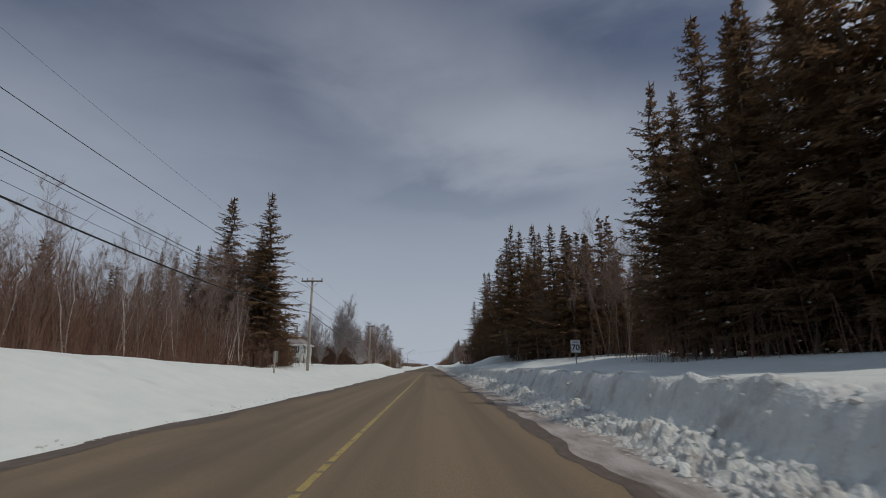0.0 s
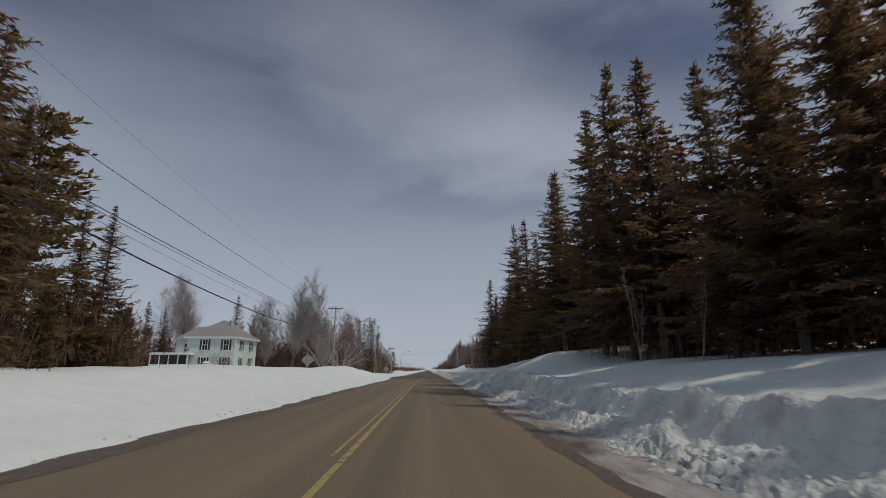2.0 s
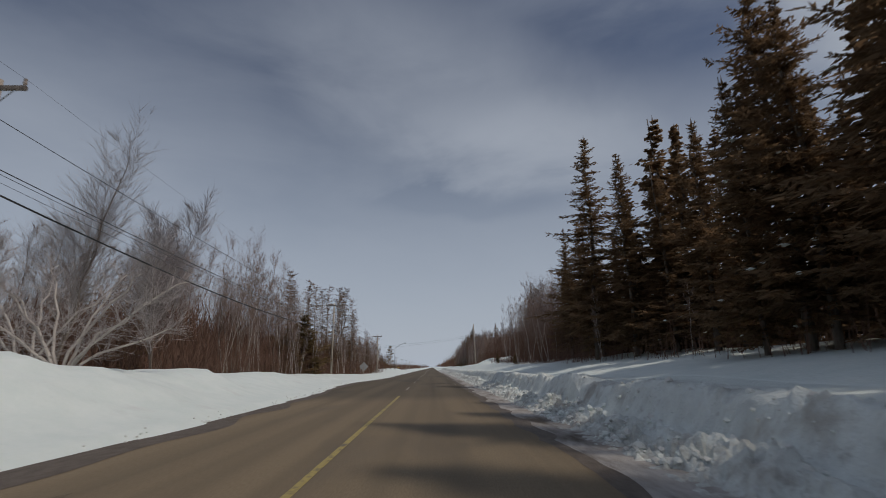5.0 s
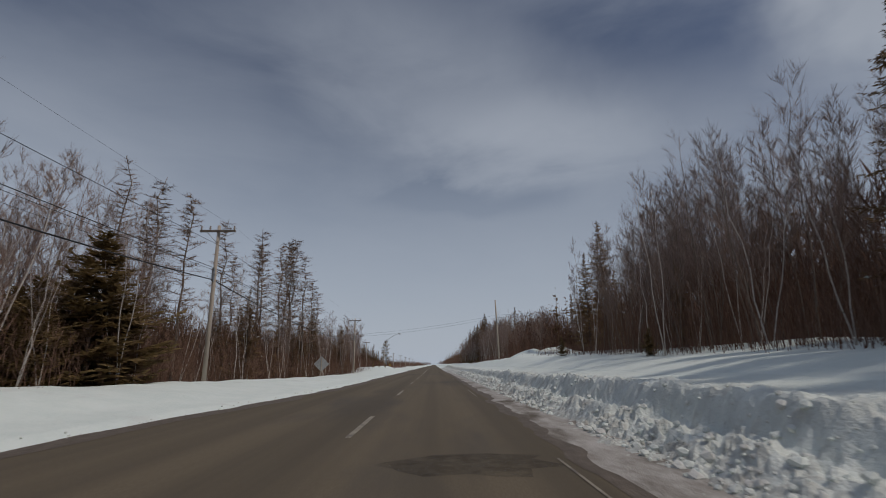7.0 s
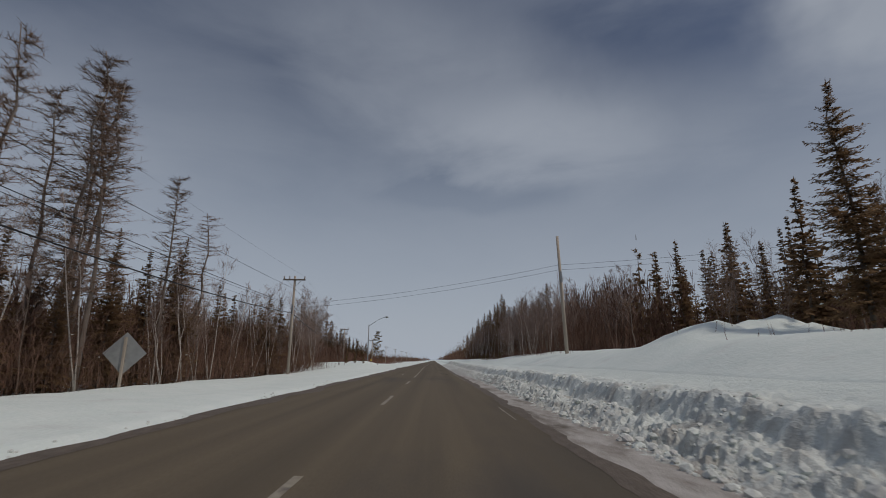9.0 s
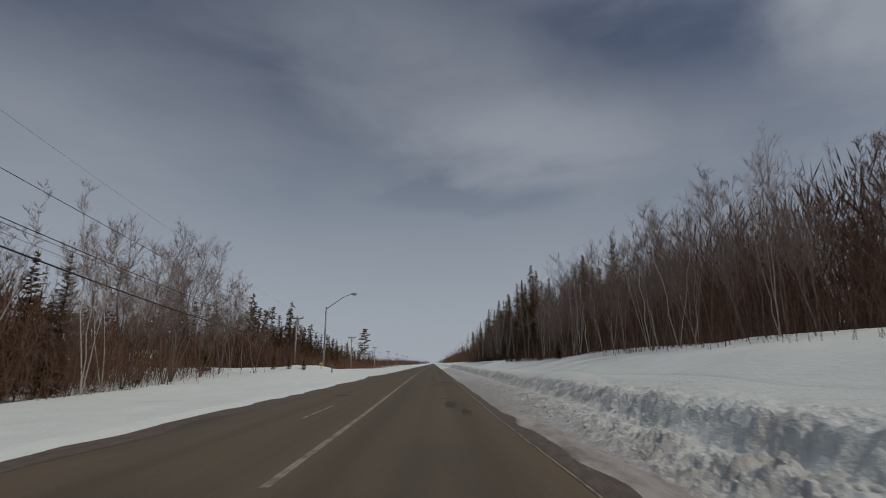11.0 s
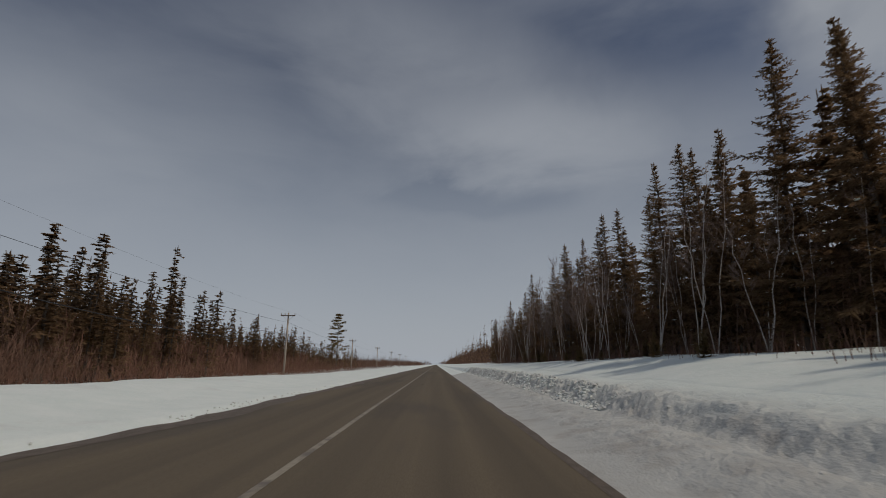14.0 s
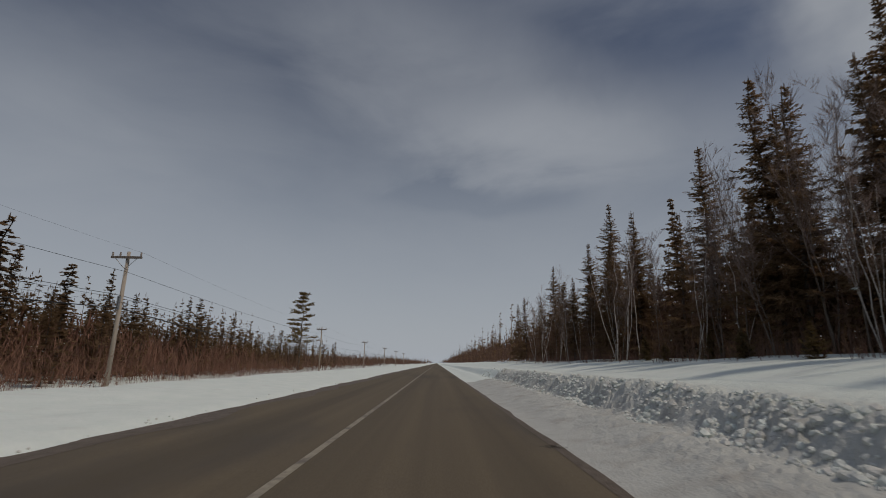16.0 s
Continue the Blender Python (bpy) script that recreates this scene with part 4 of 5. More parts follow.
for x, y, h in ((-33.5, 268.7, 8.6), (-23.3, 240.5, 10), (-21.6, 241.2, 9.4), (-20.2, 240.4, 9), (-23.4, 226.4, 11), (-20.8, 226.2, 11.4), (-30, 262, 9), (-17.4, 231.2, 7.4), (-17, 235, 7.2), (-17.4, 228, 5.4), (-14.2, 230.5, 6), (-20, 226.5, 6.5), (-16.6, 217.5, 8.4), (-17.2, 219.6, 8.4), (-16.8, 222, 9.2), (-17.6, 224.2, 10), (-15.8, 220.5, 6.5)):
    plant("bare_tree", x, y, h, wide=1.4)
for x, y, h in ((-31, 296.5, 15), (-26.5, 295.6, 9.6), (-35.8, 291.9, 13), (-38.5, 291.4, 12.6), (-29.5, 294, 10.5), (-34, 297, 12), (-25, 300, 8)):
    plant("slender_spruce", x, y, h)
scatter("slender_spruce", 44, (-30, -19.5), (263, 287), (4.8, 7.4), wide=1.4, seed=101, gap=0.9)
scatter("slender_spruce", 100, (-58, -25), (258, 302), (7.5, 11.5), wide=1.3, seed=26, gap=1.1)
scatter("slender_spruce", 60, (-70, -22), (300, 400), (4.8, 7.2), wide=1.5, seed=27, gap=1.8)
scatter("slender_spruce", 60, (-75, -24), (300, 420), (4, 7), wide=1.5, seed=72, gap=1.8)
scatter("wood_spruce", 26, (-38, -24), (294, 336), (5.5, 8.2), seed=104, gap=1.5)
plant("pine_tree", -22.8, 353.7, 13)
plant("spruce_tree", -20.8, 298.5, 5.4)
plant("spruce_tree", -24, 306.5, 5)
plant("young_pine", -19.6, 233.4, 2.7, wide=1.15)
for x, y, h in ((-13.65, 233.4, 1.3), (-12.3, 233.4, 1.2), (-11, 233.4, 1.1)):
    plant("young_pine", x, y, h, wide=0.9)


for x, y, h in ((9.4, 247.5, 1.1), (9.7, 245.2, 1.3), (9.2, 249.6, .9), (9.5, 257.5, 1.0), (9.3, 225.5, 1.2), (9.6, 232.5, .9), (9.8, 262, 1.1), (10, 285, 1.0), (10.2, 296, 1.2), (9.8, 274, .9), (9.4, 143, 1.2), (9.3, 157, 1.3)):
    plant("young_pine", x, y, h, wide=1.2)


scatter("young_pine", 12, (9.8, 12), (246, 298), (.6, 1.2), wide=1.6, seed=102, gap=1.5)


def bent_birch(x, y, stems, seed):
    """A clump of pale stems that snow has bent over; each stem: heading in degrees, reach, height of its bow."""
    r = random.Random(seed)
    root = thing("bent_birch", "clump of pale birches bent over by snow", "tree", pose(x, y, gz(x, y)))
    for head, reach, top in stems:
        a = radians(head)
        out = Vector((math.cos(a), math.sin(a), 0))
        pts = [out * reach * f + UP * (top * f * (1.35 - .35 * f) - .3 * (f == 0)) + Vector((r.uniform(-.13, .13), r.uniform(-.13, .13), r.uniform(-.1, .1))) for f in (0, .15, .3, .45, .6, .75, .9, 1)]
        stem = part("stem", Geo().tube(pts, [.05 * (1 - i / 8.4) + .008 for i in range(8)], 5), BIRCH, root, smooth=True)
        g = Geo()
        for _ in range(44):
            k = r.randrange(1, 7)
            p0 = pts[k].lerp(pts[k + 1], r.random())
            d = (out * r.uniform(-.2, 1) + Vector((r.uniform(-.8, .8), r.uniform(-.8, .8), r.uniform(-.3, 1)))).normalized()
            ln = r.uniform(.4, 1.2)
            g.spike(p0, p0 + d * ln, .012)
            for _ in range(7):
                d2 = (d + Vector((r.uniform(-.8, .8), r.uniform(-.8, .8), r.uniform(-.3, .8)))).normalized()
                g.sliver(p0 + d * ln * r.random(), d2, d2.orthogonal().normalized(), ln * r.uniform(.3, .7), .006)
        part("twigs", g, PALE_TWIG, stem)


bent_birch(-12.2, 104.2, ((10, 3.6, 3.2), (-8, 3.0, 2.2), (172, 3.8, 3.6), (190, 2.9, 2.0), (60, 1.6, 3.6), (25, 3.2, 1.5), (150, 1.8, 3.8), (5, 2.2, 3.4), (178, 2.4, 2.8)), 5)
bent_birch(-15.2, 106.5, ((165, 3.2, 3.6), (20, 2.4, 3.2), (200, 2.2, 2.2), (120, 2, 3.8)), 6)


def stuff(name, geo, mat, label, category):
    return tagged(new(name, geo.mesh(name, mat)), label, category, kind="stuff")


def merged(name, sources, spots, mat, label, category):
    """Far trees, too many to count, laid together into one mesh."""
    vs, fs, o = [], [], 0
    for k, (x, y, h, turn) in enumerate(spots):
        v, f, full = sources[k % len(sources)]
        s = h / full
        c, q = math.cos(turn) * s, math.sin(turn) * s
        w = np.stack([v[:, 0] * c - v[:, 1] * q + x, v[:, 0] * q + v[:, 1] * c + y, v[:, 2] * s + gz(x, y)], 1)
        vs.append(w)
        fs.append(f + o)
        o += len(w)
    me = raw_mesh(name, np.concatenate(vs), np.concatenate(fs), mat)
    return tagged(new(name, me), label, category, kind="stuff")


def far_source(seed, h, radius):
    _, c, _ = spruce_parts(seed, h, radius, 0.03, 2.5, 2, ragged=0.35, broad=5.6, arms=(3, 4))
    c.kite(Vector((0, 0, 0)), UP, Vector((1, 0, 0)), h * .9, .16)
    return np.array([tuple(p) for p in c.v]), np.array(c.f), h


def far_bare(seed, h):
    r = random.Random(seed)
    g = Geo()
    for _ in range(44):
        b = Vector((r.uniform(-.8, .8), r.uniform(-.8, .8), r.uniform(0, .45) * h))
        d = Vector((r.uniform(-.3, .3), r.uniform(-.3, .3), 1)).normalized()
        g.kite(b, d, Vector((math.cos(r.uniform(0, 6)), math.sin(r.uniform(0, 6)), 0)).normalized(), h * r.uniform(.2, .5), r.uniform(.01, .03))
    return np.array([tuple(p) for p in g.v]), np.array(g.f), h


def leafless_source(seed, h):
    """A whole leafless tree as triangles, for rows deep in the wood."""
    t, c = bare_parts(seed, h, 0.25, 12, 1 + seed % 3, 6, lean=0.04, twig=0.009, girth=0.0036)
    k = len(t.v)
    tri = [q for f in t.f for q in ((f[0], f[i], f[i + 1]) for i in range(1, len(f) - 1))]
    tri += [tuple(j + k for j in q) for f in c.f for q in ((f[0], f[i], f[i + 1]) for i in range(1, len(f) - 1))]
    return np.array([tuple(p) for p in t.v + c.v]), np.array(tri), h


FAR_S = [far_source(900 + i, 13, 2.2) for i in range(4)]
FAR_B = [far_bare(930 + i, 9) for i in range(5)]
fr = random.Random(21)


def spots(n, xr, yr, hr):
    return [(fr.uniform(*xr), fr.uniform(*yr), fr.uniform(*hr), fr.uniform(0, 6.28)) for _ in range(n)]


merged("far_spruce_woods", FAR_S, spots(70, (16, 30), (0, 45), (7, 10)) + spots(70, (18, 32), (45, 125), (9, 14)) + spots(40, (26, 44), (125, 160), (6, 9)) + spots(40, (34, 50), (160, 215), (6, 10)) + spots(120, (20, 42), (205, 345), (7, 12))
       + spots(130, (13, 30), (345, 700), (7, 11)) + spots(90, (14, 50), (700, 1600), (8, 12)) + spots(70, (-80, -45), (66, 150), (7, 11)) + spots(50, (-60, -30), (150, 240), (6, 9)) + spots(60, (-70, -35), (0, 60), (8, 12))
       + spots(120, (-90, -30), (400, 900), (4, 7)) + spots(90, (-80, -20), (900, 1800), (8, 12)) + spots(60, (-40, -22), (150, 230), (5, 9)) + spots(150, (-30, -16.6), (150, 217), (4, 6.8)) + spots(80, (-32, -18), (122, 150), (3.5, 6)) + spots(180, (-60, -27), (258, 300), (5, 8)) + spots(110, (-31, -20), (261, 287), (3.2, 5.6)) + spots(150, (-24, -14.6), (152, 217), (3, 5.6)) + spots(210, (-42, -21), (300, 372), (4.2, 6.2)) + spots(190, (-66, -27), (258, 300), (6, 9.5)) + spots(340, (-75, -26), (302, 420), (4.4, 6.6)) + spots(230, (-48, -25), (292, 340), (5, 8)), NEEDLE, "dark far spruce woods behind the roadside trees", "woods")
merged("far_leafless_woods", FAR_B, spots(150, (22, 38), (120, 166), (6, 9)) + spots(110, (32, 46), (166, 206), (6, 9)) + spots(180, (20, 34), (206, 262), (5, 8)) + spots(260, (11, 30), (320, 700), (5, 9)) + spots(260, (-50, -18), (20, 60), (5, 9)) + spots(380, (-50, -16), (120, 215), (5, 9))
       + spots(260, (-60, -24), (257, 298), (5, 8)) + spots(330, (-60, -19), (300, 800), (3, 6)) + spots(200, (-60, -9), (800, 1800), (6, 9)) + spots(200, (9, 50), (700, 1800), (6, 9)), BRUSH, "brown far leafless woods behind the roadside trees", "woods")


STAND = [leafless_source(970 + i, 10) for i in range(4)]
merged("leafless_stand", STAND, spots(50, (15, 24), (132, 158), (7.8, 10.6)) + spots(60, (15, 24), (203, 245), (6, 9)) + spots(36, (-36, -20), (8, 36), (6, 8.5)) + spots(20, (-40, -22), (34, 50), (6.5, 9)) + spots(22, (-36, -20), (52, 62), (10, 13)) + spots(46, (-36, -19), (122, 154), (9, 12))
       + spots(20, (-32, -20), (156, 226), (6, 9)) + spots(20, (16, 24), (250, 345), (6.5, 9)), TWIG, "leafless grey-brown trees deep in the wood", "woods")


def rough_source(seed, h, radius):
    """A far tree in a few broad sprays."""
    r = random.Random(seed)
    g = Geo()
    for i in range(26):
        f = (i + r.random()) / 26
        az = r.uniform(0, math.tau)
        out = Vector((math.cos(az), math.sin(az), r.uniform(-.35, .15)))
        ln = radius * (1 - f) ** .8 * r.uniform(.7, 1.2) + .2
        g.kite(Vector((0, 0, h * (.05 + .93 * f))), out.normalized(), Vector((-out.y, out.x, r.uniform(-.8, .8))).normalized(), ln, ln * .3)
    g.kite(Vector((0, 0, 0)), UP, Vector((1, 0, 0)), h, .15)
    return np.array([tuple(p) for p in g.v]), np.array(g.f), h


DEEP = [rough_source(960 + i, 12, 2.3) for i in range(5)]
merged("deep_woods", DEEP, spots(900, (22, 130), (-60, 165), (9, 14)) + spots(200, (40, 130), (165, 215), (8, 12)) + spots(700, (24, 130), (210, 420), (8, 12)) + spots(500, (-150, -46), (-60, 62), (8, 12))
       + spots(600, (-180, -85), (62, 250), (8, 13)) + spots(700, (-180, -60), (250, 480), (4, 7.5)) + spots(700, (-85, -31), (259, 306), (5, 8.5)) + spots(150, (14, 60), (-60, 4), (10, 14)) + spots(120, (-50, -16), (-60, 4), (8, 11)), NEEDLE,
       "deep spruce woods stretching away from the road", "woods")


def brush(name, label, n, xr, yr, hr, mat, seed, twigs=5, thick=0.012):
    r = random.Random(seed)
    g = Geo()
    px = np.array([r.uniform(*xr) for _ in range(n)])
    py = np.array([r.uniform(*yr) for _ in range(n)])
    pz = ground_z(px, py)
    for x, y, z in zip(px, py, pz):
        h = r.uniform(*hr)
        b = Vector((x, y, z - .05))
        d = Vector((r.uniform(-.22, .22), r.uniform(-.22, .22), 1)).normalized()
        g.spike(b, b + d * h, thick * r.uniform(.6, 1.4))
        for _ in range(twigs):
            c = b + d * h * r.uniform(.25, .95)
            q = (d * .8 + Vector((r.uniform(-1, 1), r.uniform(-1, 1), r.uniform(0, .6)))).normalized()
            g.kite(c, q, q.orthogonal().normalized(), h * r.uniform(.14, .32), thick * .55)
    return stuff(name, g, mat, label, "brush")


def thicket(name, label, n, xr, yr, top, mat, seed, size=1.0, coarse=0.0):
    """A dense tangle of short twigs that fills the wood up to a ragged top."""
    r = np.random.RandomState(seed)
    x, y = r.uniform(*xr, n), r.uniform(*yr, n)
    ragged = top * (1 + 0.7 * value_noise(x / 2.5, y / 2.5, seed) + 0.5 * value_noise(x / 0.9, y / 0.9, seed + 1))
    near = np.clip((np.abs(x) - min(abs(xr[0]), abs(xr[1]))) / 6, 0, 1)
    ragged = ragged * (.45 + .55 * near)
    ln = r.uniform(.5, 1.7, n) * size * (.6 + .4 * near)
    z = ground_z(x, y) - .1 + np.clip(ragged - ln * .7, .1, None) * r.uniform(0, 1, n) ** 1.15
    d = np.stack([r.normal(0, .34, n), r.normal(0, .34, n), np.ones(n)], 1)
    d /= np.linalg.norm(d, axis=1)[:, None]
    a = r.uniform(0, math.tau, n)
    inner = np.clip((np.abs(x) - min(abs(xr[0]), abs(xr[1])) - 2) / 4, 0, 1)
    w = (r.uniform(.005, .012, n) * size * (1 + 1.3 * inner) + coarse * inner * r.uniform(0, .12, n))[:, None] * np.stack([np.cos(a), np.sin(a), a * 0], 1)
    p = np.stack([x, y, z], 1)
    mid = p + d * ln[:, None] * .45
    v = np.stack([p, mid + w, p + d * ln[:, None], mid - w], 1)
    me = raw_mesh(name, v.reshape(-1, 3), np.arange(4 * n).reshape(n, 4), mat)
    return tagged(new(name, me), label, "brush", kind="stuff")


thicket("thicket", "dense dark undergrowth in the spruce wood", 14000, (11, 24), (4, 122), 6, BRUSH, 81, 1.2, .6)
thicket("thicket", "dense brown undergrowth in the leafless wood", 22000, (11, 26), (122, 158), 6.0, BRUSH, 82, 1.1, .25)
thicket("thicket", "dense brown undergrowth behind the clearing", 9000, (23, 38), (166, 212), 5, BRUSH, 83, 1.2, .4)
thicket("thicket", "dense brown undergrowth in the leafless wood", 30000, (12.6, 26), (203, 250), 7, BRUSH, 84, 1.1, .25)
thicket("thicket", "dense brown undergrowth in the mixed wood", 34000, (12.3, 24), (250, 345), 5.5, BRUSH, 91, 1.1, .25)
thicket("thicket", "dense brown undergrowth along the far wood", 14000, (11, 26), (345, 900), 6, BRUSH, 85, 2.2, .8)
thicket("thicket", "dense brown undergrowth among saplings", 22000, (-40, -15), (6, 66), 5, BRUSH, 86, 1.2, .25)
thicket("thicket", "dense brown undergrowth behind the yard", 9000, (-95, -42), (60, 160), 6, BRUSH, 87, 1.8, .6)
thicket("thicket", "dense brown undergrowth under the larches", 62000, (-32, -13), (119, 217), 5, BRUSH, 88, 1.1, .25)
thicket("thicket", "reddish-brown thicket over the bog", 44000, (-58, -16.8), (253, 330), 3.4, RED_BRUSH, 89, 1.1, .3)
thicket("thicket", "brown undergrowth beside the snowy yard", 9000, (-34, -16), (216, 231), 3.6, BRUSH, 98, 1.1, .25)
thicket("thicket", "brown undergrowth behind the snowy yard", 14000, (-70, -40), (217, 262), 4.5, BRUSH, 93, 1.5, .4)
thicket("thicket", "dense brown growth beside the snowy yard", 16000, (-42, -15.5), (252, 264), 4.6, BRUSH, 94, 1.2, .3)
thicket("thicket", "brown thicket over the bog", 14000, (-75, -19), (330, 480), 2.8, BRUSH, 92, 1.6, .7)
thicket("thicket", "brown thicket along the far bog", 9000, (-80, -15), (480, 1000), 4.5, BRUSH, 90, 2.4, .9)
brush("brush", "brown leafless brush under the roadside trees", 1500, (-30, -13.2), (12, 54), (1.5, 5), BRUSH, 31)
brush("brush", "brown leafless brush under larches and spruces", 3000, (-26, -12.2), (118, 218), (1.2, 3.6), BRUSH, 32, 6, .009)
brush("brush", "brown leafless brush at the wood's edge", 2200, (10.2, 20), (122, 157), (1.5, 5), BRUSH, 33)
brush("brush", "brown leafless brush at the wood's edge", 1900, (11.5, 22), (203, 252), (1.5, 4.5), BRUSH, 34)
brush("brush", "brown leafless brush under the spruces", 2200, (12, 22), (250, 345), (1.5, 5), BRUSH, 35)
brush("brush", "dark brush under the tall spruces", 1500, (9.4, 15), (6, 122), (.8, 3.5), BRUSH, 36)
brush("shrubs", "reddish-brown low shrubs over the bog snow", 3000, (-44, -15.5), (253, 400), (.6, 2.0), RED_BRUSH, 37)
brush("shrubs", "low brown shrubs poking out of the snow", 300, (9, 12.5), (205, 330), (.3, 1.0), RED_BRUSH, 38)
brush("shrubs", "dry stalks poking out of the verge snow", 140, (-15, -12), (10, 300), (.3, .9), RED_BRUSH, 39)
brush("shrubs", "thin brown stems in the snow under the trees", 500, (8.9, 11.6), (118, 330), (.3, 1.3), RED_BRUSH, 41, 4, .009)
brush("shrubs", "broken brown twigs on the snow at the wood's edge", 900, (9.4, 12.2), (118, 168), (.25, .9), BRUSH, 42, 7, .012)
brush("shrubs", "broken brown twigs on the snow at the wood's edge", 1400, (9.8, 12.6), (205, 330), (.25, .9), BRUSH, 43, 7, .012)
brush("shrubs", "thin reddish stalks in the snow beside the bog", 700, (-17.5, -13.4), (256, 330), (.3, 1.1), RED_BRUSH, 44, 4, .008)
brush("shrubs", "thin stalks in the verge snow under the saplings", 260, (-15, -11.8), (14, 34), (.4, 1.2), BRUSH, 45, 3, .008)
brush("brush", "brown brush behind the house and the yard", 900, (-75, -36), (66, 150), (1.5, 5), BRUSH, 40)


# ---- plowed snow ----
def lumps(name, n, y0, y1, seed, wall=False, far_side=False):
    r = random.Random(seed)
    ph = (1 + 5 ** .5) / 2
    ico = [(-1, ph, 0), (1, ph, 0), (-1, -ph, 0), (1, -ph, 0), (0, -1, ph), (0, 1, ph), (0, -1, -ph), (0, 1, -ph), (ph, 0, -1), (ph, 0, 1), (-ph, 0, -1), (-ph, 0, 1)]
    faces = [(0, 11, 5), (0, 5, 1), (0, 1, 7), (0, 7, 10), (0, 10, 11), (1, 5, 9), (5, 11, 4), (11, 10, 2), (10, 7, 6), (7, 1, 8), (3, 9, 4), (3, 4, 2), (3, 2, 6), (3, 6, 8), (3, 8, 9),
             (4, 9, 5), (2, 4, 11), (6, 2, 10), (8, 6, 7), (9, 8, 1)]
    g = Geo()
    X = np.array([r.uniform(4.0, 5.1) if wall else 3.2 + abs(r.gauss(0, .5)) for _ in range(n)])
    Y = np.array([r.uniform(y0, y1) for _ in range(n)])
    if far_side:
        X = road_left(Y) - .25 - np.abs(np.array([r.gauss(0, .15) for _ in range(n)]))
    Z = ground_z(X, Y) if far_side else bank_z(X, Y)
    rough = value_noise(Y / 0.8, X * 1.4, seed) + .6 * value_noise(Y / 3.0, X * 0, seed + 1)
    for x, y, z, k in zip(X, Y, Z, rough):
        if k < r.uniform(-.25, .15) or (195 < y < 252 and r.random() < .88) or (y > 240 and x < 4.1 and not far_side):
            continue
        s = min(.02 + r.expovariate(40), .03 if far_side else .05 if 195 < y < 252 else .08 if wall else .10)
        g.add([(x + p[0] * s * .55 * r.uniform(.7, 1.3), y + p[1] * s * .55 * r.uniform(.7, 1.3), z + s * (.05 if wall else .3) + p[2] * s * .45 * r.uniform(.7, 1.3)) for p in ico], faces)
    return stuff(name, g, CHUNK, "broken lumps of plowed snow along the bank's foot", "snow lumps")


lumps("snow_lumps", 11000, 0, 320, 51)
lumps("snow_lumps", 3000, 0, 320, 52, True)
lumps("snow_lumps", 7000, 253, 312, 54, True)
lumps("snow_crumbs", 2500, 0, 310, 53, far_side=True)


# ---- utility poles and wires ----
def utility_pole(x, y, h, lean=0.0, arm=True):
    root = thing("utility_pole", "weathered grey wooden utility pole with a crossarm" if arm else "plain weathered wooden utility pole without crossarm", "utility pole",
                 pose(x, y, gz(x, y), 0, lean, 0), "roadside utility poles")
    part("shaft", Geo().tube([(0, 0, -.6), (0, 0, h * .5), (0, 0, h)], [.13, .115, .09], 10), POLE_WOOD, root, smooth=True)
    if arm:
        part("crossarm", Geo().box((-.115 * h, -.19, h - .42), (.115 * h, -.08, h - .29)), ARM_WOOD, root, "dark wooden crossarm", bevel=.01)
        for sx in (-1, 1):
            part("brace", Geo().tube([(sx * .62, -.14, h - .42), (0, -.13, h - 1.05)], [.018, .018], 5), STEEL, root, "flat steel brace")
        for sx in (-.107 * h, -.05 * h, .107 * h):
            part("insulator", Geo().tube([(sx, -.135, h - .3), (sx, -.135, h - .2), (sx, -.135, h - .15), (sx, -.135, h - .06)], [.03, .06, .045, .05], 8), PORCELAIN, root, "glazed insulator")
    part("bracket", Geo().box((-.06, -.24, h - 3.35), (.06, -.1, h - 2.6)), STEEL, root, "galvanised cable bracket")
    return root


POLES = [(-10.6, -9, 8.4), (-11.0, 44.4, 8.4), (-12.6, 100.4, 8.2), (-12.5, 149.5, 8.9), (-12.3, 198.2, 8.4), (-18.5, 257, 7.75), (-18.0, 299.5, 7.6), (-19.2, 353, 7), (-19.5, 404, 7), (-19.5, 455, 7), (-19.5, 506, 7), (-19.5, 560, 7)]
for x, y, h in POLES:
    utility_pole(x, y, h)


def wire(name, label, p, q, sag, radius, mat):
    pts = [Vector(p).lerp(Vector(q), i / 16) - UP * sag * 4 * (i / 16) * (1 - i / 16) for i in range(17)]
    tagged(new(name, Geo().tube(pts, [radius] * 17, 4).mesh(name, mat, True)), label, "wire", "overhead lines")


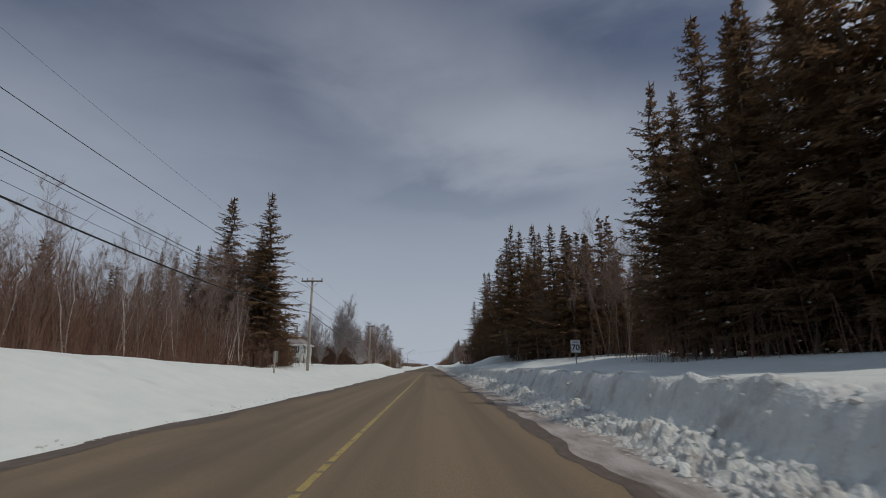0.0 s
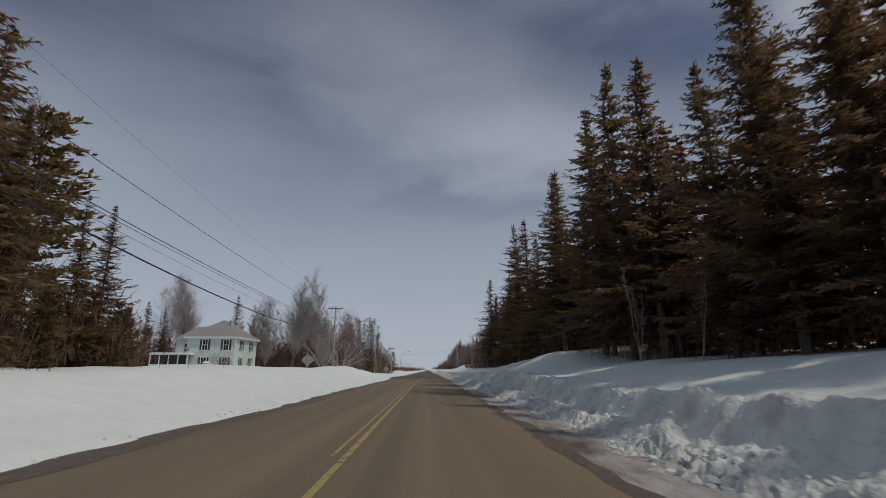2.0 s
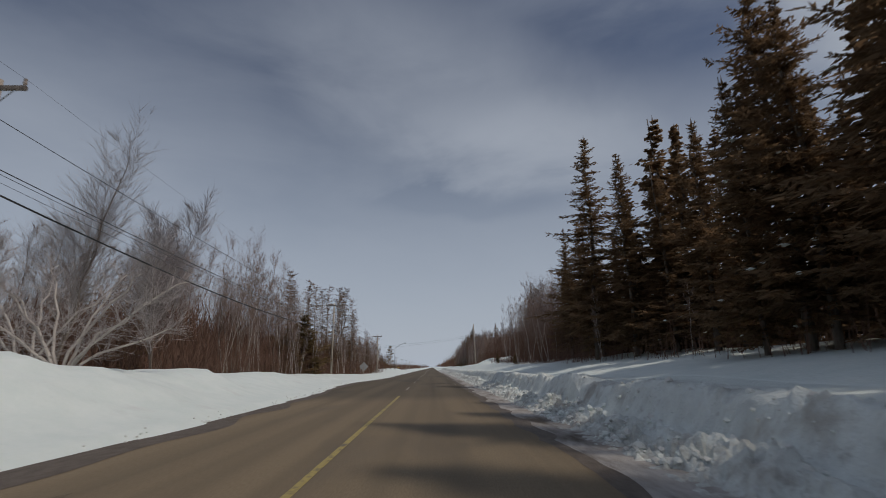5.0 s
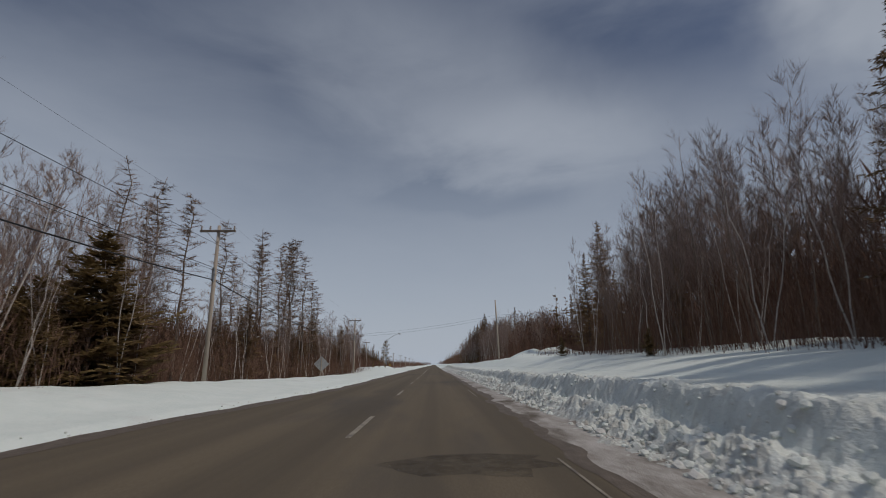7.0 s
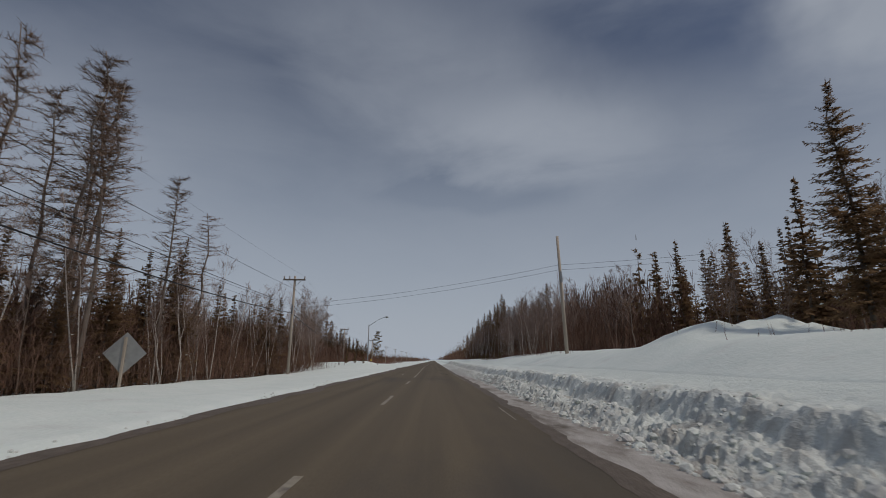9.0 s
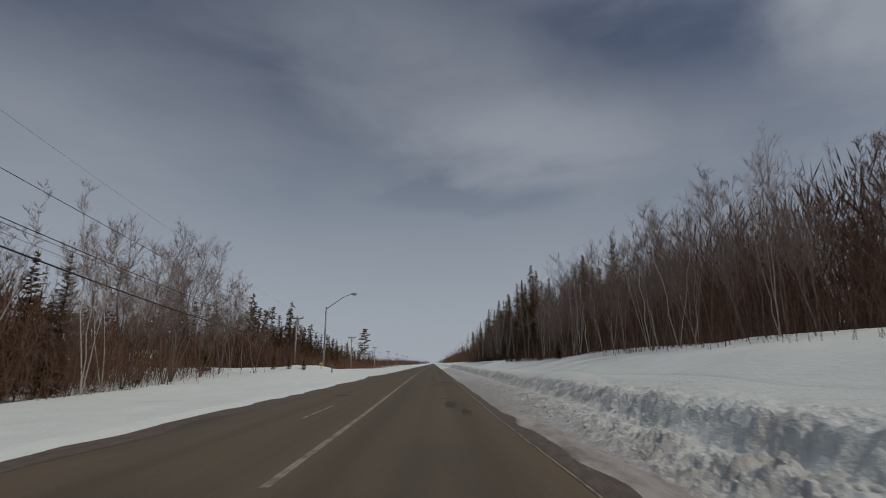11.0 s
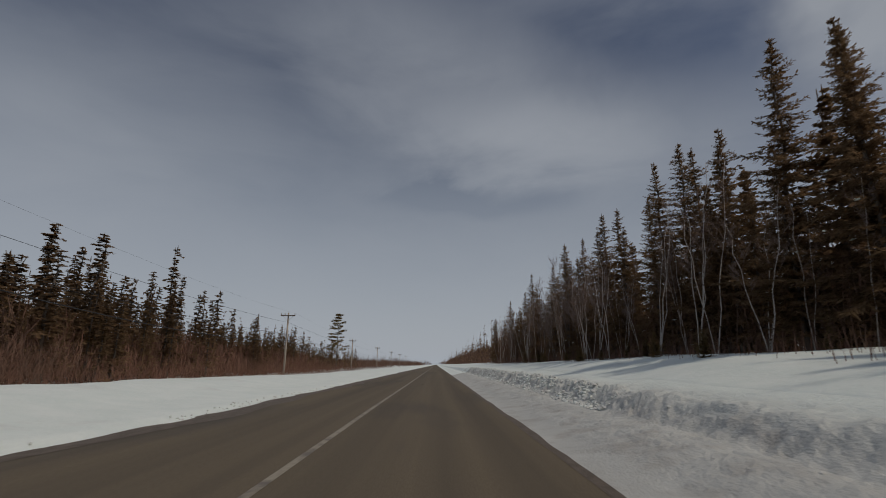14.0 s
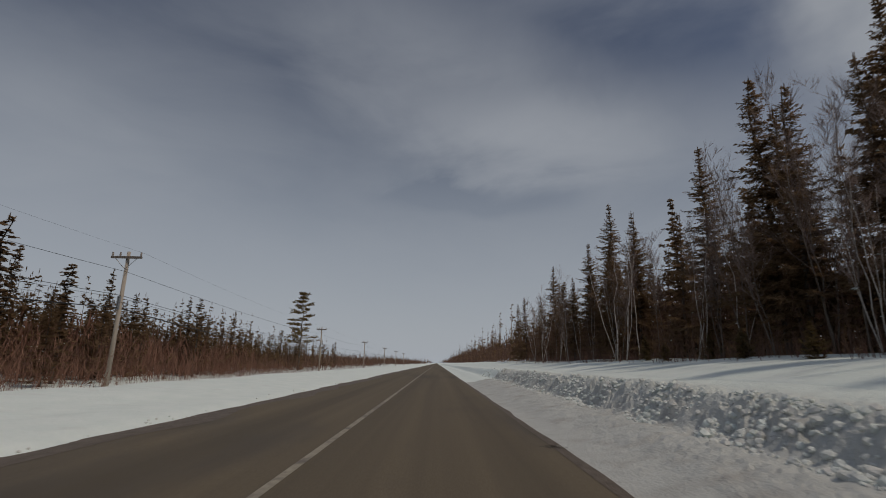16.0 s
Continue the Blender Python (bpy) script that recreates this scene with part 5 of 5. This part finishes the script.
SAGS = [(1.0, 0.65, 0.75, 1.15, 1.2), (0.45, 0.35, 0.45, 0.7, 1.15)]
for k, ((x0, y0, h0), (x1, y1, h1)) in enumerate(zip(POLES, POLES[1:])):
    z0, z1 = gz(x0, y0) + h0, gz(x1, y1) + h1
    sag = SAGS[k] if k < 2 else (0.4, 0.35, 0.4, 0.6, 0.8)
    wire("power_line", "thin overhead power line between poles", (x0 + .9, y0, z0 - .08), (x1 + .9, y1, z1 - .08), sag[0], .004, WIRE)
    wire("power_line", "overhead power line between poles", (x0 + .12, y0 - .15, z0 - 1.2), (x1 + .12, y1 - .15, z1 - 1.2), sag[1], .012, CABLE)
    wire("service_line", "twisted overhead service line between poles", (x0, y0 - .15, z0 - 2.55), (x1, y1 - .15, z1 - 2.55), sag[2], .016, CABLE)
    wire("service_line", "overhead service line between poles", (x0 + .05, y0 - .15, z0 - 2.7), (x1 + .05, y1 - .15, z1 - 2.7), sag[2] + .04, .010, CABLE)
    wire("service_line", "thin overhead service line between poles", (x0 + .1, y0 - .15, z0 - 2.95), (x1 + .1, y1 - .15, z1 - 2.95), sag[3], .007, CABLE)
    wire("telephone_cable", "thick black overhead telephone cable", (x0, y0 - .15, z0 - 3.25), (x1, y1 - .15, z1 - 3.25), sag[4], .032, CABLE)

far_pole = utility_pole(9.0, 189.3, 8.2, lean=-2.0, arm=False)
z4, zr = gz(-12.3, 198.2), gz(9.0, 189.3)
for k in (0, .35):
    wire("power_line", "thin power line crossing over the road", (-12.3, 198.2, z4 + 5.9 - k), (8.7, 189.3, zr + 6.1 - k), .35, .01, CABLE)
    wire("power_line", "thin power line running to a pole in the wood", (8.7, 189.3, zr + 6.1 - k), (40, 180, zr + 8.5 - k), .5, .01, CABLE)


# ---- street lamp ----
def street_lamp(x, y, h):
    root = thing("street_lamp", "grey steel street lamp with a slanted arm over the road", "street lamp", pose(x, y, gz(x, y)))
    part("pole", Geo().tube([(0, 0, -.4), (0, 0, h * .5), (0, 0, h)], [.105, .09, .075], 10), STEEL, root, smooth=True)
    part("arm", Geo().tube([(0, 0, h - .25), (.6, -.2, h + .15), (2.0, -.9, h + .95), (2.8, -1.3, h + 1.22), (3.1, -1.45, h + 1.25)], [.05, .045, .04, .035, .035], 8), STEEL, root, "slanted tapering arm", True)
    head = part("lamp_head", Geo().tube([(2.95, -1.38, h + 1.25), (3.15, -1.48, h + 1.28), (3.5, -1.66, h + 1.26), (3.72, -1.77, h + 1.24)], [.05, .12, .13, .05], 8), SIGN_BACK, root, "grey cobra-head lamp", True)
    part("lens", Geo().box((3.2, -1.68, h + 1.11), (3.55, -1.5, h + 1.15)), GLASS, head, "dull lamp lens")
    return root


street_lamp(-11.95, 245.2, 6.7)


# ---- signs ----
def sign_post(root, height, radius=.03):
    part("post", Geo().box((-radius, -.02, -.5), (radius, .03, height)), STEEL, root, "galvanised steel post", bevel=.006)


def speed_sign(x, y, zc):
    z = gz(x, y)
    root = thing("speed_limit_sign", "white speed limit sign reading 70 on a post", "road sign", pose(x, y, z))
    sign_post(root, zc - z + .2)
    c = zc - z
    plate = part("plate", Geo().box((-.275, -.035, c - .355), (.275, -.025, c + .355)), SIGN_WHITE, root, "white rectangular plate", bevel=.004)
    rim = Geo()
    for lo, hi in (((-.26, -.039, c + .33), (.26, -.035, c + .342)), ((-.26, -.039, c - .342), (.26, -.035, c - .33)), ((-.26, -.039, c - .33), (-.248, -.035, c + .33)), ((.248, -.039, c - .33), (.26, -.035, c + .33))):
        rim.box(lo, hi)
    part("border", rim, SIGN_BLACK, plate, "black border")
    part("small_word", Geo().box((-.19, -.039, c + .21), (.19, -.035, c + .25)), SIGN_BLACK, plate, "black bar of small lettering")
    txt = bpy.data.curves.new("number", "FONT")
    txt.body, txt.size, txt.extrude, txt.align_x, txt.offset = "70", .46, .002, "CENTER", .008
    txt.materials.append(SIGN_BLACK)
    ob = new("number", txt)
    ob.parent = plate
    ob.matrix_basis = pose(0, -.038, c - .22, 90)
    tagged(ob, "black number 70")


def diamond_sign(x, y, zc, half, label):
    z = gz(x, y)
    root = thing("warning_sign", label, "road sign", pose(x, y, z, 0, 0, 4), "diamond signs seen from behind")
    c = zc - z
    part("post", Geo().box((-.045, -.05, -.5), (.045, .04, c + half * .75)), POLE_WOOD, root, "square wooden post", bevel=.008)
    r = half * .07
    ring = [(-half, 0), (-half + r, -r), (-r, -half + r), (0, -half), (r, -half + r), (half - r, -r), (half, 0), (half - r, r), (r, half - r), (0, half), (-r, half - r), (-half + r, r)]
    k = len(ring)
    g = Geo().add([(u, .045, c + w) for u, w in ring] + [(u, .052, c + w) for u, w in ring], [tuple(range(k)), tuple(range(2 * k - 1, k - 1, -1))] + [(i, (i + 1) % k, k + (i + 1) % k, k + i) for i in range(k)])
    part("plate", g, SIGN_BACK, root, "bare metal back of a diamond plate")
    for w in (-.35, .35):
        part("clamp", Geo().box((-.1, .028, c + half * w - .02), (.1, .045, c + half * w + .02)), STEEL, root)


speed_sign(8.15, 27.4, 2.35)
diamond_sign(-12.2, 85.2, 2.3, .62, "grey back of a diamond warning sign in snow")
diamond_sign(-12.1, 175.6, 1.55, .82, "grey back of a large diamond sign in snow")
z = gz(-9.7, 31)
back = thing("road_sign", "grey back of a rectangular road sign on a post", "road sign", pose(-9.7, 31, z, 0, 0, -35))
part("post", Geo().box((-.04, -.04, -.5), (.04, .04, 2.3 - z)), POLE_WOOD, back, "square wooden post", bevel=.008)
part("plate", Geo().box((-.22, .042, 1.6 - z), (.22, .05, 2.3 - z)), SIGN_BACK, back, "bare metal back of the plate", bevel=.003)

z = gz(-10.2, 236.5)
tag = thing("marker", "small yellow marker tag on a short stake", "marker post", pose(-10.2, 236.5, z))
part("stake", Geo().box((-.03, -.03, -.3), (.03, .03, .45)), POLE_WOOD, tag)
part("tag", Geo().box((-.17, -.045, .42), (.17, -.03, .6)), YELLOW_TAG, tag, "yellow tag")
for x, y, h in ((-9.2, 236.6, .75), (-11.4, 238.5, .5)):
    ob = thing("stake", "short dark wooden stake in the snow", "stake", pose(x, y, gz(x, y)), "stakes by the driveway")
    part("shaft", Geo().box((-.05, -.05, -.3), (.05, .05, h)), ARM_WOOD, ob, bevel=.01)
for x, y in ((12.2, 180.5), (12.9, 181)):
    ob = thing("stake", "short pale wooden stake in the snow", "stake", pose(x, y, gz(x, y)), "stakes by the clearing")
    part("shaft", Geo().box((-.07, -.05, -.3), (.07, .05, .75)), BIRCH, ob, bevel=.01)


# ---- house ----
HX0, HX1, HY0, HY1 = -33.6, -27.0, 104.6, 112.6
HZ = 1.0


def window_unit(parent, at, w=.66, h=1.4, shutters=True):
    """A sash window in a wall that faces local -y, centred on at."""
    win = new("window")
    win.parent = parent
    win.matrix_basis = at
    fr_ = Geo()
    for lo, hi in (((-w / 2 - .09, -.05, -h / 2 - .09), (-w / 2, .04, h / 2 + .12)), ((w / 2, -.05, -h / 2 - .09), (w / 2 + .09, .04, h / 2 + .12)), ((-w / 2, -.05, h / 2), (w / 2, .04, h / 2 + .12)),
                   ((-w / 2, -.07, -h / 2 - .09), (w / 2, .04, -h / 2)), ((-w / 2, -.035, -.03), (w / 2, .03, .03)), ((-.015, -.03, -h / 2), (.015, .03, h / 2))):
        fr_.box(lo, hi)
    part("frame", fr_, TRIM, win)
    part("pane", Geo().box((-w / 2, -.012, -h / 2), (w / 2, .0, h / 2)), GLASS, win)
    if shutters:
        for s in (-1, 1):
            g = Geo().box((s * (w / 2 + .24) - .13, -.055, -h / 2 - .03), (s * (w / 2 + .24) + .13, -.015, h / 2 + .05))
            part("shutter", g, SHUTTER, win, "dark louvred shutter", bevel=.008)


def clapboards(parent, x0, x1, z0, z1, face):
    """Overlapping boards on one wall; face puts the local point into the house."""
    n = int((z1 - z0) / .16)
    for i in range(n):
        za, zb = z0 + (z1 - z0) * i / n, z0 + (z1 - z0) * (i + 1) / n
        g = Geo().add([face(x0, -.028, za), face(x1, -.028, za), face(x1, -.006, zb), face(x0, -.006, zb), face(x0, 0, za), face(x1, 0, za)], [(0, 1, 2, 3), (4, 5, 1, 0)])
        part("clapboard", g, SIDING, parent)


house = thing("house", "two-storey pale mint clapboard house with grey hip roof", "house",
              pose(0, 36, 1.35) @ Matrix.Scale(1.05, 4) @ pose(0, -36, -1.35))
EAVE = 5.85
body = Geo().box((HX0, HY0, HZ - .5), (HX1, HY1, EAVE))
wall = part("wall", body, SIDING, house, "pale mint clapboard walls")
clapboards(wall, HX0, HX1, HZ, EAVE, lambda u, d, w: (u, HY0 + d, w))
clapboards(wall, HY0, HY1, HZ, EAVE, lambda u, d, w: (HX1 - d, u, w))
for cx, cy in ((HX1, HY0), (HX1, HY1), (HX0, HY0)):
    part("corner_board", Geo().box((cx - .07, cy - .07, HZ), (cx + .07, cy + .07, EAVE)), TRIM, house)
o = .45
rz = 8.5
ridge0, ridge1 = (-30.3, 107.9), (-30.3, 109.3)
hip = Geo().add([(HX0 - o, HY0 - o, EAVE), (HX1 + o, HY0 - o, EAVE), (HX1 + o, HY1 + o, EAVE), (HX0 - o, HY1 + o, EAVE), (*ridge0, rz), (*ridge1, rz)],
                [(0, 1, 4), (1, 2, 5, 4), (2, 3, 5), (3, 0, 4, 5), (3, 2, 1, 0)])
roof = part("roof", hip, SHINGLE, house, "grey shingled hip roof")
fascia = Geo().box((HX0 - o - .02, HY0 - o - .02, EAVE - .2), (HX1 + o + .02, HY1 + o + .02, EAVE - .004))
part("fascia", fascia, TRIM, roof, "white eaves board")
part("chimney_vent", Geo().tube([(-29, 106.9, 7.6), (-29, 106.9, 8.3)], [.12, .12], 8), STEEL, roof, "small metal roof vent")
for zz in (4.75, 2.3):
    for xx in (-31.2, -28.3):
        window_unit(house, pose(xx, HY0 - .03, zz))
    for yy in (106.7, 110.4):
        window_unit(house, pose(HX1 + .03, yy, zz, 0, 0, 90))
# Side wing, set back, with a lower hip roof.
wing = part("wing_wall", Geo().box((-36.6, 107.4, HZ - .5), (HX0, 113, 5.6)), SIDING, house, "pale mint clapboard wing")
clapboards(wing, -36.6, HX0 - .08, HZ, 5.55, lambda u, d, w: (u, 107.4 + d, w))
part("wing_roof", Geo().add([(-37, 107, 5.604), (HX0 + 1.2, 107, 5.604), (HX0 + 1.2, 113.4, 5.604), (-37, 113.4, 5.604), (-35, 110.2, 7.7), (HX0 + 1.2, 110.2, 7.7)],
                        [(0, 1, 5, 4), (2, 3, 4, 5), (3, 0, 4), (3, 2, 1, 0), (1, 2, 5)]), SHINGLE, house, "grey shingled wing roof")
window_unit(house, pose(-35, 107.37, 4.5), .7, 1.1, False)
# Porch on the wing's front.
porch = part("porch_roof", Geo().box((-37.6, 102.6, 3.35), (-32.4, 104.56, 3.55)).box((-37.6, 104.56, 3.352), (HX0 - .1, 107.36, 3.548)), TRIM, house, "flat white porch roof", bevel=.03)
part("snow_cover", Geo().box((-37.5, 102.7, 3.554), (-32.5, 104.5, 3.64)), SNOW, porch, "snow on the porch roof", bevel=.04)
for k in range(5):
    xx = -37.45 + k * 1.225
    part("porch_post", Geo().box((xx - .06, 102.7, HZ), (xx + .06, 102.82, 3.35)), TRIM, house)
part("porch_wall", Geo().box((-37.4, 102.72, HZ - .3), (-32.5, 102.8, 2.1)), SIDING, house)
for k in range(4):
    xx = -36.84 + k * 1.225
    part("porch_window", Geo().box((xx - .54, 102.74, 2.12), (xx + .54, 102.78, 3.3)), GLASS, house, "dark porch window pane")
part("door", Geo().box((-34.4, 107.33, HZ), (-33.75, 107.39, 3.0)), DOOR_PAINT, house, "dark entrance door")
dish = thing("satellite_dish", "small grey satellite dish on the porch roof", "satellite dish", pose(-34.65, 106.7, 3.74))
part("mast", Geo().tube([(0, 0, -.05), (0, 0, .5)], [.025, .025], 6), STEEL, dish)
part("dish", Geo().tube([(0, 0, .5), (.04, -.06, .52), (.06, -.1, .53)], [.05, .26, .33], 14), SIGN_BACK, dish, smooth=True)
part("name_plate", Geo().box((-27.9, HY0 - .06, 2.2), (-27.5, HY0 - .032, 2.4)), SHUTTER, house, "small dark plate on the wall")
gx, gy = -31.7, 106.6
grill = thing("barbecue_grill", "dark barbecue grill with a thick cap of snow", "grill", pose(gx, gy, gz(gx, gy)))
part("firebox", Geo().box((-.5, -.28, .62), (.5, .28, .95)), SHUTTER, grill, bevel=.05)
part("snow_cap", Geo().add([(.55 * math.cos(q * math.tau / 12), .32 * math.sin(q * math.tau / 12), .95) for q in range(12)]
                           + [(.42 * math.cos(q * math.tau / 12), .24 * math.sin(q * math.tau / 12), 1.2) for q in range(12)] + [(0, 0, 1.28)],
                           [(q, (q + 1) % 12, 12 + (q + 1) % 12, 12 + q) for q in range(12)] + [(12 + q, 12 + (q + 1) % 12, 24) for q in range(12)]), SNOW, grill, "rounded cap of snow", True)
part("shelf", Geo().box((-.42, -.24, .18), (.42, .24, .22)), STEEL, grill, "low steel shelf")
for lx in (-.4, .4):
    for ly in (-.22, .22):
        part("leg", Geo().box((lx - .025, ly - .025, -.15), (lx + .025, ly + .025, .64)), STEEL, grill)
# Shrubs in the yard.
brush("shrubs", "bare grey garden shrub in front of the house", 90, (-28.5, -25.8), (99.5, 101.5), (1.0, 2.2), TWIG, 60, 8, .008)
brush("shrubs", "bare brown shrubs by the yard's edge", 90, (-24, -19), (62, 66), (.7, 1.8), TWIG, 61, 8, .008)


# ---- buildings beyond the leafless yard trees ----
def gabled(name, label, category, x0, x1, y0, y1, wall_h, ridge_h, roof_mat, roof_label, wall_mat=SIDING):
    z = min(gz(x0, y0), gz(x1, y0), gz(x1, y1)) - .2
    root = thing(name, label, category, pose(0, 0, 0))
    part("wall", Geo().box((x0, y0, z), (x1, y1, z + wall_h)), wall_mat, root)
    my, o2 = (y0 + y1) / 2, .35
    zt = z + wall_h
    for k in (0, 1):
        part("gable", Geo().add([((x0, x1)[k], y0, zt), ((x0, x1)[k], y1, zt), ((x0, x1)[k], my, z + ridge_h - .12)], [(0, 1, 2)]), wall_mat, root)
    sl = (ridge_h - wall_h) / (my - y0)
    for sg, yy in ((-1, y0), (1, y1)):
        e_y = yy + sg * o2
        e_z = zt - sl * o2
        g = Geo().add([(x0 - o2, e_y, e_z), (x1 + o2, e_y, e_z), (x1 + o2, my, z + ridge_h), (x0 - o2, my, z + ridge_h), (x0 - o2, e_y, e_z + .2), (x1 + o2, e_y, e_z + .2), (x1 + o2, my, z + ridge_h + .24), (x0 - o2, my, z + ridge_h + .24)],
                      [(0, 1, 2, 3), (7, 6, 5, 4), (0, 4, 5, 1), (1, 5, 6, 2), (3, 7, 4, 0)])
        part("roof_slope", g, roof_mat, root, roof_label)
    return root, z


shed, z = gabled("shed", "small white shed with a thick snow-covered roof", "shed", -37.2, -34.9, 251.6, 253.6, 1.9, 2.7, SNOW, "roof under thick snow")
part("door", Geo().box((-36.5, 251.54, z + .2), (-35.8, 251.6, z + 1.75)), DOOR_PAINT, shed)
far_house, z = gabled("house", "pale house with a snowy gable roof behind trees", "house", -52, -43, 252, 259, 3.2, 5.6, SNOW, "roof under snow")
window_unit(far_house, pose(-45.5, 251.97, z + 1.9), .9, 1.2, False)
window_unit(far_house, pose(-49.5, 251.97, z + 1.9), .9, 1.2, False)
